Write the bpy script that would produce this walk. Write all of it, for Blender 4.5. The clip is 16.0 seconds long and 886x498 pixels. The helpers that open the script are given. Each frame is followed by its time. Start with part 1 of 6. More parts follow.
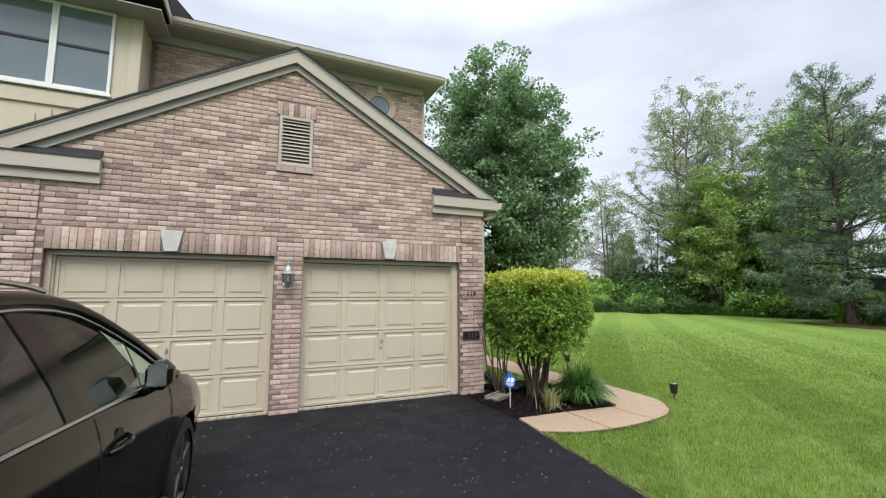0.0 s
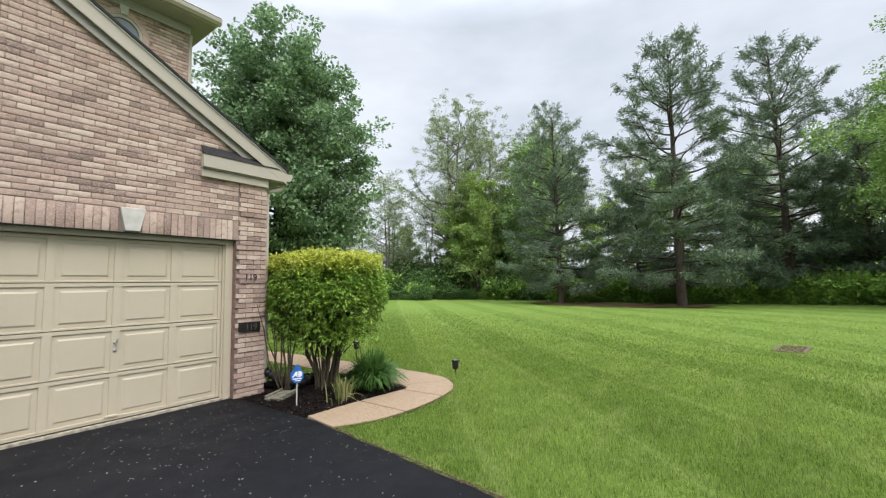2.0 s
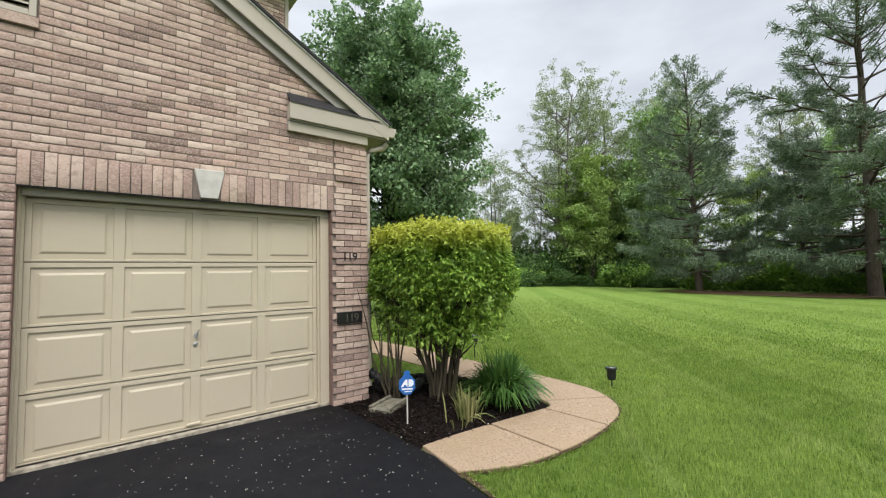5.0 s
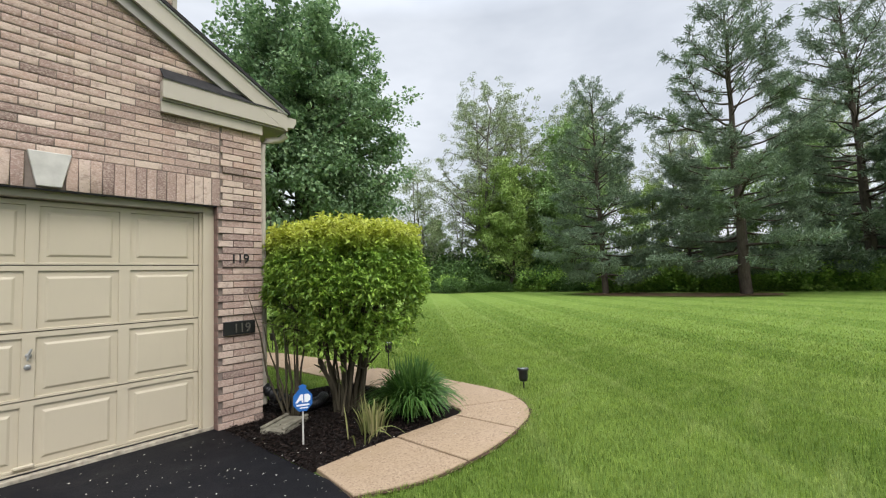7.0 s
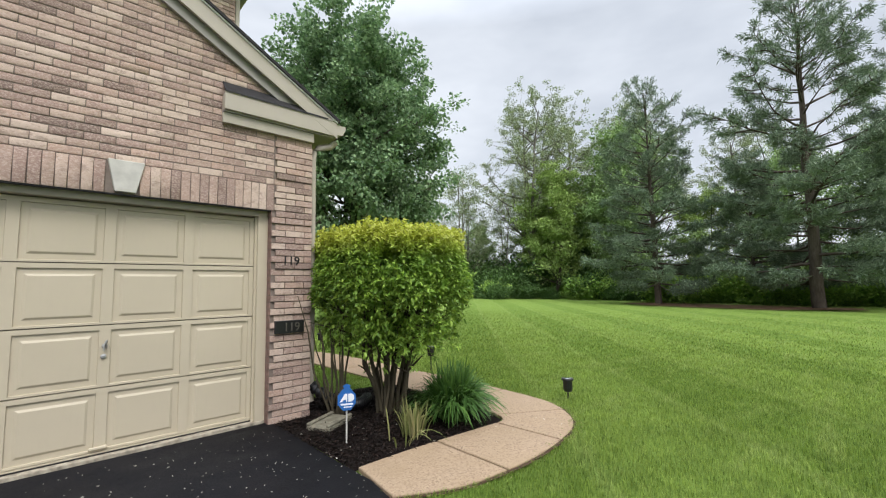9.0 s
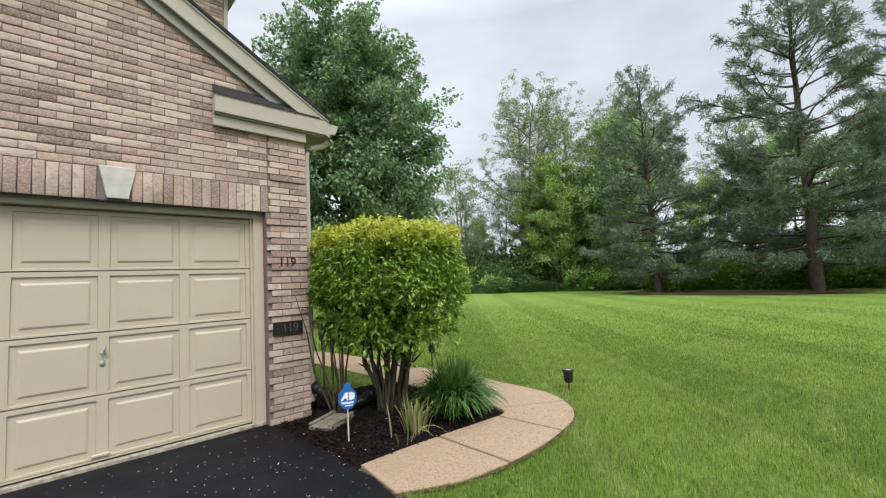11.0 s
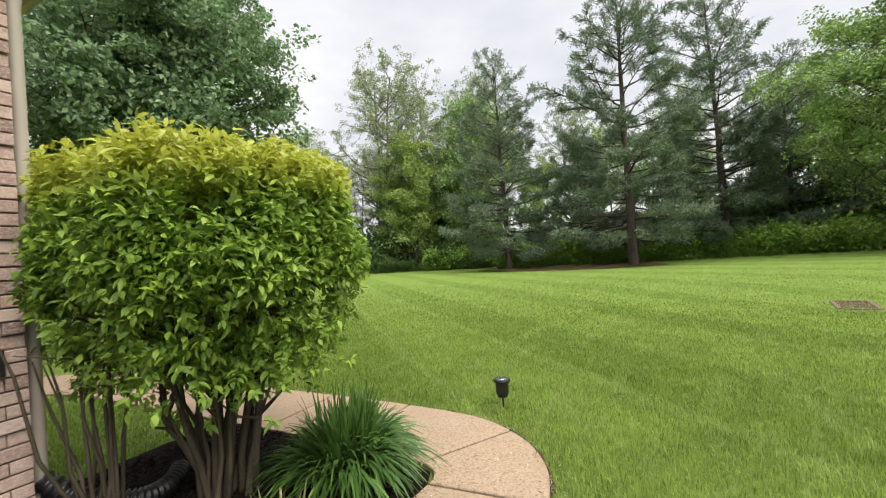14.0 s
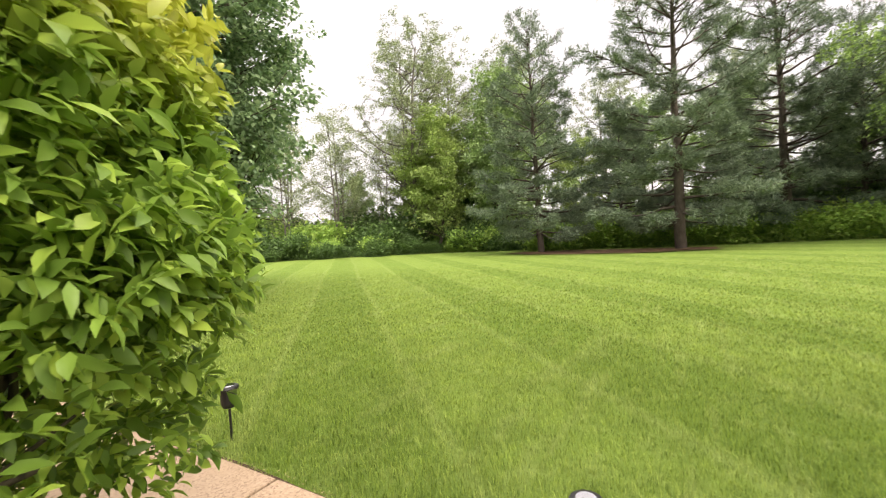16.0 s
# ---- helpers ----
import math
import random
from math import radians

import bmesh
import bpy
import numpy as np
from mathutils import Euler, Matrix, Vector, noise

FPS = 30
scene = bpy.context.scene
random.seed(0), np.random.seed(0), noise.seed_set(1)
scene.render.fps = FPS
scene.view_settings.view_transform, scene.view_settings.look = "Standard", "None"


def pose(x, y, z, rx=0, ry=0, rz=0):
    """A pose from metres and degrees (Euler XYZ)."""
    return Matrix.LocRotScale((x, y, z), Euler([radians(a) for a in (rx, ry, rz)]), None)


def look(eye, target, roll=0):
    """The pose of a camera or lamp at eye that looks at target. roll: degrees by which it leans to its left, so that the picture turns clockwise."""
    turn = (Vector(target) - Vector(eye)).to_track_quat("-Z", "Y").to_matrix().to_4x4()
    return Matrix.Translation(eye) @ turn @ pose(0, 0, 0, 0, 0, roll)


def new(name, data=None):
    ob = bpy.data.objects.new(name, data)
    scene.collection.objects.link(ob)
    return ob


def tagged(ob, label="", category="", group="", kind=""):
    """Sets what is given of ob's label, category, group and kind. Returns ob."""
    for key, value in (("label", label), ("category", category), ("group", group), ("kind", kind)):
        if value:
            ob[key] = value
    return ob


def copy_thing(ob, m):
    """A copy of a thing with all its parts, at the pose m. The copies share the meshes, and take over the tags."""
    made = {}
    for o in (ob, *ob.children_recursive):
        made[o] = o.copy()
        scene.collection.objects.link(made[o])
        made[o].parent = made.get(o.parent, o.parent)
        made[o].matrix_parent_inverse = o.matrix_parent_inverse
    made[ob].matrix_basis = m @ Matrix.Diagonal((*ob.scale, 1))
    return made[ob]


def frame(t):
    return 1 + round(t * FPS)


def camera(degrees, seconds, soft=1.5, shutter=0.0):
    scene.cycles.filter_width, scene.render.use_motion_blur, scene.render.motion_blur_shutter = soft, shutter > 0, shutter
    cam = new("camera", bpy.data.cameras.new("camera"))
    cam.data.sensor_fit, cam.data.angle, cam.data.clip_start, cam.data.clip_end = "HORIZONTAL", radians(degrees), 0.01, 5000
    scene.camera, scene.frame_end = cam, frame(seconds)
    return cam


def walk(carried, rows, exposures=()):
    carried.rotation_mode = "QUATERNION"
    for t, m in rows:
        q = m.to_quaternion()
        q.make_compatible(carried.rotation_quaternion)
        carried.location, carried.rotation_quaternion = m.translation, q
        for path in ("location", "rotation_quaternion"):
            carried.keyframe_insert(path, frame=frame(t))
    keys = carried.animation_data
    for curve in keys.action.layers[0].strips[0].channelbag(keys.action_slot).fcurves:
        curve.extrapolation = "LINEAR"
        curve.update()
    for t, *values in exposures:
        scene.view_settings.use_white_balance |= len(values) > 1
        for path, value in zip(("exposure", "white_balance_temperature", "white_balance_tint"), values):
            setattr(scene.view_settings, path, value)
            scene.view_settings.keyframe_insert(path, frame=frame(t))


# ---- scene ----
cam = camera(92.8, 16.0, soft=1.2, shutter=0.15)
PATH = [
    (0, (0.677, 0.383, 1.548), (1.495, 2.194, 1.777), -0.2),
    (0.5, (0.638, 0.484, 1.509), (1.635, 2.204, 1.731), -0.4),
    (1, (0.622, 0.632, 1.475), (1.834, 2.209, 1.684), -0.7),
    (1.5, (0.693, 0.749, 1.456), (2.114, 2.143, 1.643), -0.8),
    (2, (0.88, 0.928, 1.443), (2.477, 2.119, 1.616), -1.2),
    (2.5, (0.997, 1.21, 1.413), (2.711, 2.23, 1.567), -1.8),
    (3, (1.132, 1.503, 1.411), (2.897, 2.434, 1.541), -2.2),
    (3.5, (1.39, 1.712, 1.396), (3.148, 2.656, 1.527), -2.9),
    (4, (1.564, 1.938, 1.408), (3.07, 3.248, 1.537), -1.9),
    (4.2, (1.609, 2.038, 1.418), (2.863, 3.591, 1.539), -1.2),
    (6.3, (2.135, 2.403, 1.309), (3.498, 3.863, 1.411), -2.2),
    (6.5, (2.147, 2.413, 1.304), (3.601, 3.782, 1.412), -2.2),
    (7, (2.153, 2.366, 1.315), (3.667, 3.664, 1.463), -2.3),
    (7.5, (2.162, 2.339, 1.319), (3.645, 3.669, 1.493), -2.8),
    (8, (2.165, 2.334, 1.32), (3.606, 3.709, 1.501), -2.5),
    (8.5, (2.163, 2.351, 1.311), (3.563, 3.768, 1.492), -1.7),
    (9, (2.159, 2.354, 1.314), (3.527, 3.803, 1.492), -1.0),
    (11.5, (2.21, 2.331, 1.303), (3.589, 3.771, 1.457), -3.4),
    (12, (2.301, 2.387, 1.281), (3.697, 3.815, 1.397), -3.5),
    (12.5, (2.484, 2.667, 1.281), (3.942, 4.033, 1.37), -3.4),
    (13, (2.753, 3.027, 1.261), (4.3, 4.293, 1.329), -3.4),
    (13.5, (3.058, 3.455, 1.242), (4.723, 4.561, 1.282), -3.8),
    (14, (3.339, 3.834, 1.293), (5.122, 4.739, 1.321), -4.2),
    (14.5, (3.647, 4.072, 1.354), (5.51, 4.8, 1.359), -4.8),
    (15, (4.137, 4.382, 1.316), (6.047, 4.976, 1.316), -4.7),
    (15.5, (4.57, 4.545, 1.32), (6.444, 5.243, 1.307), -4.1),
    (16, (5.029, 4.679, 1.31), (6.748, 5.7, 1.256), -3.7),
]
walk(cam, [(t, look(eye, target, roll)) for t, eye, target, roll in PATH],
     [(0, 0.56, 6300, 13), (4, 0.52, 6600, 12), (9, 0.48, 6500, 12), (12.5, 0.5, 6600, 12), (14, 0.70, 7000, 15), (16, 1.06, 7700, 21)])


# ---- world, sun, exposure ----


def make_world():
    w = bpy.data.worlds.new("overcast_sky")
    scene.world = w
    w.use_nodes = True
    nt = w.node_tree
    nt.nodes.clear()
    out = nt.nodes.new("ShaderNodeOutputWorld")
    bg = nt.nodes.new("ShaderNodeBackground")
    sky = nt.nodes.new("ShaderNodeTexSky")
    sky.sky_type = "NISHITA"
    sky.sun_disc = False
    sky.sun_elevation = radians(52)
    sky.sun_rotation = radians(150)
    sky.air_density = 1.0
    sky.dust_density = 3.0
    tc = nt.nodes.new("ShaderNodeTexCoord")
    mp = nt.nodes.new("ShaderNodeMapping")
    mp.inputs["Scale"].default_value = (1.0, 1.0, 2.6)
    nz = nt.nodes.new("ShaderNodeTexNoise")
    nz.inputs["Scale"].default_value = 1.6
    nz.inputs["Detail"].default_value = 5
    nz.inputs["Roughness"].default_value = 0.55
    ramp = nt.nodes.new("ShaderNodeValToRGB")
    ramp.color_ramp.elements[0].position = 0.3
    ramp.color_ramp.elements[0].color = (4.5, 4.95, 5.5, 1)
    ramp.color_ramp.elements[1].position = 0.72
    ramp.color_ramp.elements[1].color = (7.4, 7.85, 8.3, 1)
    mix = nt.nodes.new("ShaderNodeMixRGB")
    mix.inputs[0].default_value = 0.9
    nt.links.new(tc.outputs["Generated"], mp.inputs[0])
    nt.links.new(mp.outputs[0], nz.inputs["Vector"])
    nt.links.new(nz.outputs[0], ramp.inputs[0])
    nt.links.new(sky.outputs[0], mix.inputs[1])
    nt.links.new(ramp.outputs[0], mix.inputs[2])
    sep = nt.nodes.new("ShaderNodeSeparateXYZ")
    nt.links.new(tc.outputs["Generated"], sep.inputs[0])
    rise = nt.nodes.new("ShaderNodeMapRange")
    rise.inputs[1].default_value, rise.inputs[2].default_value = 0.54, 1.0
    rise.inputs[3].default_value, rise.inputs[4].default_value = 1.0, 4.1
    nt.links.new(sep.outputs["Z"], rise.inputs[0])
    zen = nt.nodes.new("ShaderNodeVectorMath")
    zen.operation = "SCALE"
    nt.links.new(mix.outputs[0], zen.inputs[0])
    nt.links.new(rise.outputs[0], zen.inputs["Scale"])
    nt.links.new(zen.outputs[0], bg.inputs[0])
    bg.inputs[1].default_value = 0.1
    nt.links.new(bg.outputs[0], out.inputs[0])


make_world()
sun_data = bpy.data.lights.new("sun", "SUN")
sun_data.energy = 1.5
sun_data.angle = radians(25)
sun_data.color = (1.0, 0.97, 0.92)
sun = new("sun", sun_data)
sun.matrix_world = look((-10, -24, 30), (0, 0, 0))


# ---- materials ----
class Nodes:
    def __init__(self, name, rough=0.8, spec=0.3, metal=0.0):
        self.m = bpy.data.materials.new(name)
        self.m.use_nodes = True
        self.nt = self.m.node_tree
        self.b = self.nt.nodes["Principled BSDF"]
        self.b.inputs["Roughness"].default_value = rough
        self.b.inputs["Specular IOR Level"].default_value = spec
        self.b.inputs["Metallic"].default_value = metal

    def n(self, kind, **inputs):
        node = self.nt.nodes.new("ShaderNode" + kind)
        for k, v in inputs.items():
            node.inputs[k.replace("_", " ")].default_value = v
        return node

    def link(self, a, b):
        self.nt.links.new(a, b)

    def pos(self, scale=(1, 1, 1), rot=(0, 0, 0), own=False):
        if own:
            src = self.n("TexCoord").outputs["Object"]
        else:
            src = self.n("NewGeometry").outputs["Position"]
        mp = self.n("Mapping")
        mp.inputs["Scale"].default_value = scale
        mp.inputs["Rotation"].default_value = rot
        self.link(src, mp.inputs["Vector"])
        return mp.outputs[0]

    def noise(self, scale, detail=3, rough=0.55, vec=None):
        z = self.n("TexNoise", Scale=scale, Detail=detail, Roughness=rough)
        self.link(vec if vec is not None else self.pos(), z.inputs["Vector"])
        return z.outputs[0]

    def rng(self):
        """One random number a piece, for single objects and for islands of a joined mesh."""
        oi = self.n("ObjectInfo").outputs["Random"]
        gi = self.n("NewGeometry").outputs["Random Per Island"]
        a = self.n("Math")
        a.operation = "ADD"
        self.link(oi, a.inputs[0])
        self.link(gi, a.inputs[1])
        f = self.n("Math")
        f.operation = "FRACT"
        self.link(a.outputs[0], f.inputs[0])
        return f.outputs[0]

    def ramp(self, fac, stops):
        r = self.n("ValToRGB")
        e = r.color_ramp.elements
        while len(e) < len(stops):
            e.new(0.5)
        for k, (p, c) in enumerate(stops):
            e[k].position = p
            e[k].color = (*c, 1)
        self.link(fac, r.inputs[0])
        return r.outputs[0]

    def val(self, fac, a, b, lo=0.3, hi=0.7):
        m = self.n("MapRange")
        for k, v in enumerate((lo, hi, a, b)):
            m.inputs[k + 1].default_value = v
        self.link(fac, m.inputs[0])
        return m.outputs[0]

    def mix(self, fac, a, b, mode="MIX"):
        m = self.n("MixRGB")
        m.blend_type = mode
        for slot, v in ((0, fac), (1, a), (2, b)):
            if isinstance(v, (int, float)):
                m.inputs[slot].default_value = v
            elif isinstance(v, tuple):
                m.inputs[slot].default_value = (*v, 1)
            else:
                self.link(v, m.inputs[slot])
        return m.outputs[0]

    def color(self, c):
        if isinstance(c, tuple):
            self.b.inputs["Base Color"].default_value = (*c, 1)
        else:
            self.link(c, self.b.inputs["Base Color"])
        return self

    def rough(self, c):
        self.link(c, self.b.inputs["Roughness"])

    def bump(self, h, strength=0.4, dist=0.01):
        b = self.n("Bump", Strength=strength, Distance=dist)
        self.link(h, b.inputs["Height"])
        self.link(b.outputs[0], self.b.inputs["Normal"])


def m_brick():
    k = Nodes("brick_clay", 0.92, 0.2)
    r = k.rng()
    shift = k.n("VectorMath")
    shift.operation = "MULTIPLY_ADD"
    shift.inputs[1].default_value = (31.0, 17.0, 23.0)
    k.link(r, shift.inputs[0])
    k.link(k.pos((1, 1, 1.6)), shift.inputs[2])
    own = shift.outputs[0]
    c = k.ramp(r, [(0.0, (0.17, 0.115, 0.095)), (0.08, (0.27, 0.18, 0.15)), (0.25, (0.39, 0.265, 0.22)),
                   (0.55, (0.47, 0.335, 0.27)), (0.85, (0.62, 0.49, 0.40)), (1.0, (0.42, 0.265, 0.205))])
    c = k.mix(k.val(k.noise(13, 5, 0.7, own), 0, 0.6, 0.5, 0.62), c, (0.27, 0.185, 0.15))
    c = k.mix(k.val(k.noise(60, 5, 0.72, own), 0, 0.5, 0.46, 0.62), c, (0.72, 0.60, 0.51))
    c = k.mix(k.val(k.noise(110, 4, 0.7, own), 0, 0.75, 0.6, 0.7), c, (0.13, 0.09, 0.075))
    c = k.mix(k.val(k.noise(1.1, 3), 0, 0.2), c, (0.30, 0.235, 0.21))
    k.color(c)
    k.bump(k.noise(90, 5, 0.7), 0.6, 0.006)
    return k.m


def m_mortar():
    k = Nodes("mortar", 0.95, 0.1)
    k.color(k.mix(k.val(k.noise(14, 4), 0, 1), (0.17, 0.14, 0.12), (0.25, 0.205, 0.175)))
    k.bump(k.noise(160, 3), 0.4, 0.003)
    return k.m


def m_paint(name, base, dark, rough=0.5):
    k = Nodes(name, rough, 0.4)
    c = k.mix(k.val(k.noise(1.7, 4), 0, 0.35), base, dark)
    c = k.mix(k.val(k.noise(30, 4, 0.7, k.pos((1, 1, 0.15))), 0, 0.18, 0.5, 0.8), c, dark)
    k.color(c)
    k.bump(k.noise(240, 3), 0.12, 0.002)
    return k.m


def m_plain(name, col, rough=0.6, metal=0.0, spec=0.4, var=0.25, scale=9):
    k = Nodes(name, rough, spec, metal)
    d = tuple(v * (1 - var) for v in col)
    k.color(k.mix(k.val(k.noise(scale, 4), 0, 1), col, d))
    k.bump(k.noise(scale * 14, 3), 0.15, 0.002)
    return k.m


def m_asphalt():
    k = Nodes("sealed_asphalt", 0.75, 0.14)
    c = k.mix(k.val(k.noise(300, 3), 0, 1, 0.35, 0.65), (0.004, 0.004, 0.0055), (0.012, 0.012, 0.0145))
    c = k.mix(k.val(k.noise(0.8, 4), 0, 0.5), c, (0.015, 0.015, 0.018))
    k.color(c)
    k.rough(k.val(k.noise(2.2, 4), 0.6, 0.85))
    k.bump(k.noise(420, 4, 0.7), 0.55, 0.005)
    return k.m


def m_walk():
    k = Nodes("exposed_aggregate_concrete", 0.85, 0.25)
    c = k.mix(k.val(k.noise(3, 4), 0, 1), (0.27, 0.19, 0.112), (0.325, 0.235, 0.145))
    v = k.n("TexVoronoi", Scale=80.0)
    k.link(k.pos(), v.inputs["Vector"])
    fleck = k.ramp(v.outputs["Color"], [(0.0, (0.06, 0.04, 0.03)), (0.25, (0.27, 0.185, 0.12)), (0.7, (0.42, 0.31, 0.21)), (1.0, (0.18, 0.12, 0.085))])
    c = k.mix(k.val(k.noise(1.7, 3), 0.3, 0.85, 0.35, 0.65), c, fleck)
    c = k.mix(k.val(k.noise(0.9, 4), 0, 0.3), c, (0.32, 0.25, 0.18))
    k.color(c)
    k.bump(v.outputs["Distance"], 0.4, 0.004)
    return k.m


def lawn_colour(k):
    """Light and dark mowing stripes, patches and tufts."""
    w = k.n("TexWave", Scale=0.11, Distortion=0.9, Detail=2.0, Detail_Scale=0.6)
    w.bands_direction = "X"
    k.link(k.pos(rot=(0, 0, radians(LAWN_TURN))), w.inputs["Vector"])
    c = k.mix(k.val(w.outputs["Fac"], 0, 1, 0.25, 0.75), (0.135, 0.222, 0.033), (0.20, 0.298, 0.056))
    line = k.ramp(w.outputs["Fac"], [(0.38, (0, 0, 0)), (0.5, (0.8, 0.8, 0.8)), (0.62, (0, 0, 0))])
    c = k.mix(line, c, (0.27, 0.36, 0.10))
    c = k.mix(k.val(k.noise(0.35, 4), 0, 0.35), c, (0.19, 0.265, 0.05))
    s = k.noise(3.0, 4, 0.65, k.pos((0.18, 1.3, 1.0), rot=(0, 0, radians(LAWN_TURN))))
    c = k.mix(k.val(s, 0, 0.6, 0.54, 0.68), c, (0.28, 0.35, 0.11))
    c = k.mix(k.val(k.noise(1.8, 4), 0, 0.55), c, (0.115, 0.18, 0.034))
    c = k.mix(k.val(k.noise(6.0, 5, 0.7), 0, 0.5, 0.5, 0.7), c, (0.27, 0.35, 0.10))
    return k.mix(k.val(k.noise(9.0, 4, 0.7, k.pos((1.0, 1.0, 1.0), rot=(0, 0, 1.0))), 0, 0.45, 0.54, 0.7), c, (0.08, 0.145, 0.022))


LAWN_TURN = 46.0


def m_lawn():
    k = Nodes("lawn", 0.95, 0.1)
    c = k.mix(k.val(k.noise(26, 5, 0.75), 0, 0.4, 0.35, 0.7), lawn_colour(k), (0.07, 0.125, 0.02))
    k.color(c)
    k.bump(k.noise(34, 6, 0.8), 0.9, 0.04)
    return k.m


def m_blade():
    k = Nodes("grass_blade", 0.7, 0.25)
    c = k.mix(k.val(k.rng(), 0, 1, 0, 1), (0.72, 0.76, 0.70), (1.78, 1.6, 1.65))
    c = k.mix(1.0, lawn_colour(k), c, "MULTIPLY")
    k.color(c)
    t = k.n("BsdfTranslucent")
    k.link(c, t.inputs["Color"])
    m = k.n("MixShader")
    m.inputs[0].default_value = 0.4
    out = k.nt.nodes["Material Output"]
    k.link(k.b.outputs[0], m.inputs[1])
    k.link(t.outputs[0], m.inputs[2])
    k.link(m.outputs[0], out.inputs["Surface"])
    return k.m


def m_leaf(name, dark, mid, light, rough=0.55, trans=0.0, top=None):
    k = Nodes(name, rough, 0.35)
    c = k.ramp(k.rng(), [(0.0, dark), (0.5, mid), (1.0, light)])
    c = k.mix(k.val(k.noise(0.9, 3), 0, 0.55), c, mid)
    if top:
        sep = k.n("SeparateXYZ")
        k.link(k.pos(), sep.inputs[0])
        c = k.mix(k.val(sep.outputs["Z"], 0, 0.8, top[0], top[1]), c, top[2])
    k.color(c)
    if trans:
        t = k.n("BsdfTranslucent")
        k.link(c, t.inputs["Color"])
        s = k.n("MixShader")
        s.inputs[0].default_value = trans
        out = k.nt.nodes["Material Output"]
        k.link(k.b.outputs[0], s.inputs[1])
        k.link(t.outputs[0], s.inputs[2])
        k.link(s.outputs[0], out.inputs["Surface"])
    return k.m


def m_bark(name, a, b):
    k = Nodes(name, 0.95, 0.1)
    n = k.noise(9, 5, 0.7, k.pos((1, 1, 0.25)))
    k.color(k.mix(k.val(n, 0, 1), a, b))
    k.bump(n, 0.8, 0.03)
    return k.m


def m_glass(name, tint, rough=0.02):
    k = Nodes(name, rough, 0.6)
    k.color(tint)
    k.b.inputs["Transmission Weight"].default_value = 1.0
    k.b.inputs["IOR"].default_value = 1.45
    return k.m


def m_thin_glass(name, tint):
    """Flat thin glass: tinted light straight through, and a mirror by the angle."""
    m = bpy.data.materials.new(name)
    m.use_nodes = True
    nt = m.node_tree
    nt.nodes.remove(nt.nodes["Principled BSDF"])
    clear, gloss, mix, fres = (nt.nodes.new("ShaderNode" + k) for k in ("BsdfTransparent", "BsdfGlossy", "MixShader", "Fresnel"))
    clear.inputs["Color"].default_value = (*tint, 1)
    gloss.inputs["Roughness"].default_value = 0.02
    fres.inputs["IOR"].default_value = 1.5
    nt.links.new(fres.outputs[0], mix.inputs[0])
    nt.links.new(clear.outputs[0], mix.inputs[1])
    nt.links.new(gloss.outputs[0], mix.inputs[2])
    nt.links.new(mix.outputs[0], nt.nodes["Material Output"].inputs["Surface"])
    return m


M = {}
M["brick"] = m_brick()
M["mortar"] = m_mortar()
M["door"] = m_paint("cream_door_paint", (0.53, 0.465, 0.345), (0.44, 0.39, 0.29), 0.45)
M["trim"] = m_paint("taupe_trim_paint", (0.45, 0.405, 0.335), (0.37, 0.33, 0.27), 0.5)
# trim colour taken darker: shade under the eaves is put into this paint
M["soffit"] = m_paint("shaded_soffit_paint", (0.36, 0.335, 0.31), (0.28, 0.26, 0.24), 0.6)
M["white"] = m_paint("white_paint", (0.74, 0.74, 0.72), (0.6, 0.6, 0.57), 0.45)
M["stone"] = m_plain("cast_stone", (0.58, 0.56, 0.51), 0.85, 0, 0.2, 0.2, 12)
M["rust"] = m_plain("rusty_iron", (0.20, 0.14, 0.10), 0.85, 0.2, 0.3, 0.4, 20)
M["oldstone"] = m_plain("weathered_concrete", (0.27, 0.25, 0.19), 0.9, 0, 0.2, 0.5, 14)
M["worn"] = m_plain("worn_concrete", (0.52, 0.46, 0.36), 0.9, 0, 0.2, 0.65, 16)
M["asphalt"] = m_asphalt()
M["walk"] = m_walk()
M["lawn"] = m_lawn()
M["blade"] = m_blade()
M["mulch"] = m_plain("mulch", (0.012, 0.0075, 0.006), 0.95, 0, 0.1, 0.6, 45)
M["chip"] = m_leaf("mulch_chip", (0.006, 0.004, 0.003), (0.011, 0.007, 0.0055), (0.042, 0.025, 0.018), 0.95)
M["needlebed"] = m_plain("needle_mulch", (0.17, 0.105, 0.065), 0.95, 0, 0.1, 0.4, 3)
M["soil"] = m_plain("soil_edge", (0.085, 0.055, 0.035), 0.95, 0, 0.1, 0.5, 30)
M["shingle"] = m_plain("asphalt_shingle", (0.045, 0.043, 0.045), 0.9, 0, 0.2, 0.4, 20)
M["black"] = m_plain("black_plastic", (0.012, 0.012, 0.013), 0.4, 0, 0.5, 0.3, 8)
M["rubber"] = m_plain("tyre_rubber", (0.022, 0.022, 0.022), 0.8, 0, 0.3, 0.3, 30)
M["iron"] = m_plain("black_metal", (0.02, 0.02, 0.022), 0.45, 0.6, 0.5, 0.3, 20)
M["chrome"] = m_plain("chrome", (0.62, 0.62, 0.62), 0.22, 1.0, 0.5, 0.1, 5)
M["pewter"] = m_plain("pewter", (0.30, 0.29, 0.28), 0.4, 0.9, 0.5, 0.3, 30)
M["satin"] = m_plain("satin_metal", (0.42, 0.42, 0.41), 0.42, 0.55, 0.5, 0.1, 5)
M["reveal"] = m_plain("reveal_brick", (0.30, 0.195, 0.165), 0.92, 0, 0.2, 0.4, 16)
M["rim"] = m_plain("alloy", (0.35, 0.35, 0.36), 0.3, 1.0, 0.5, 0.1, 5)
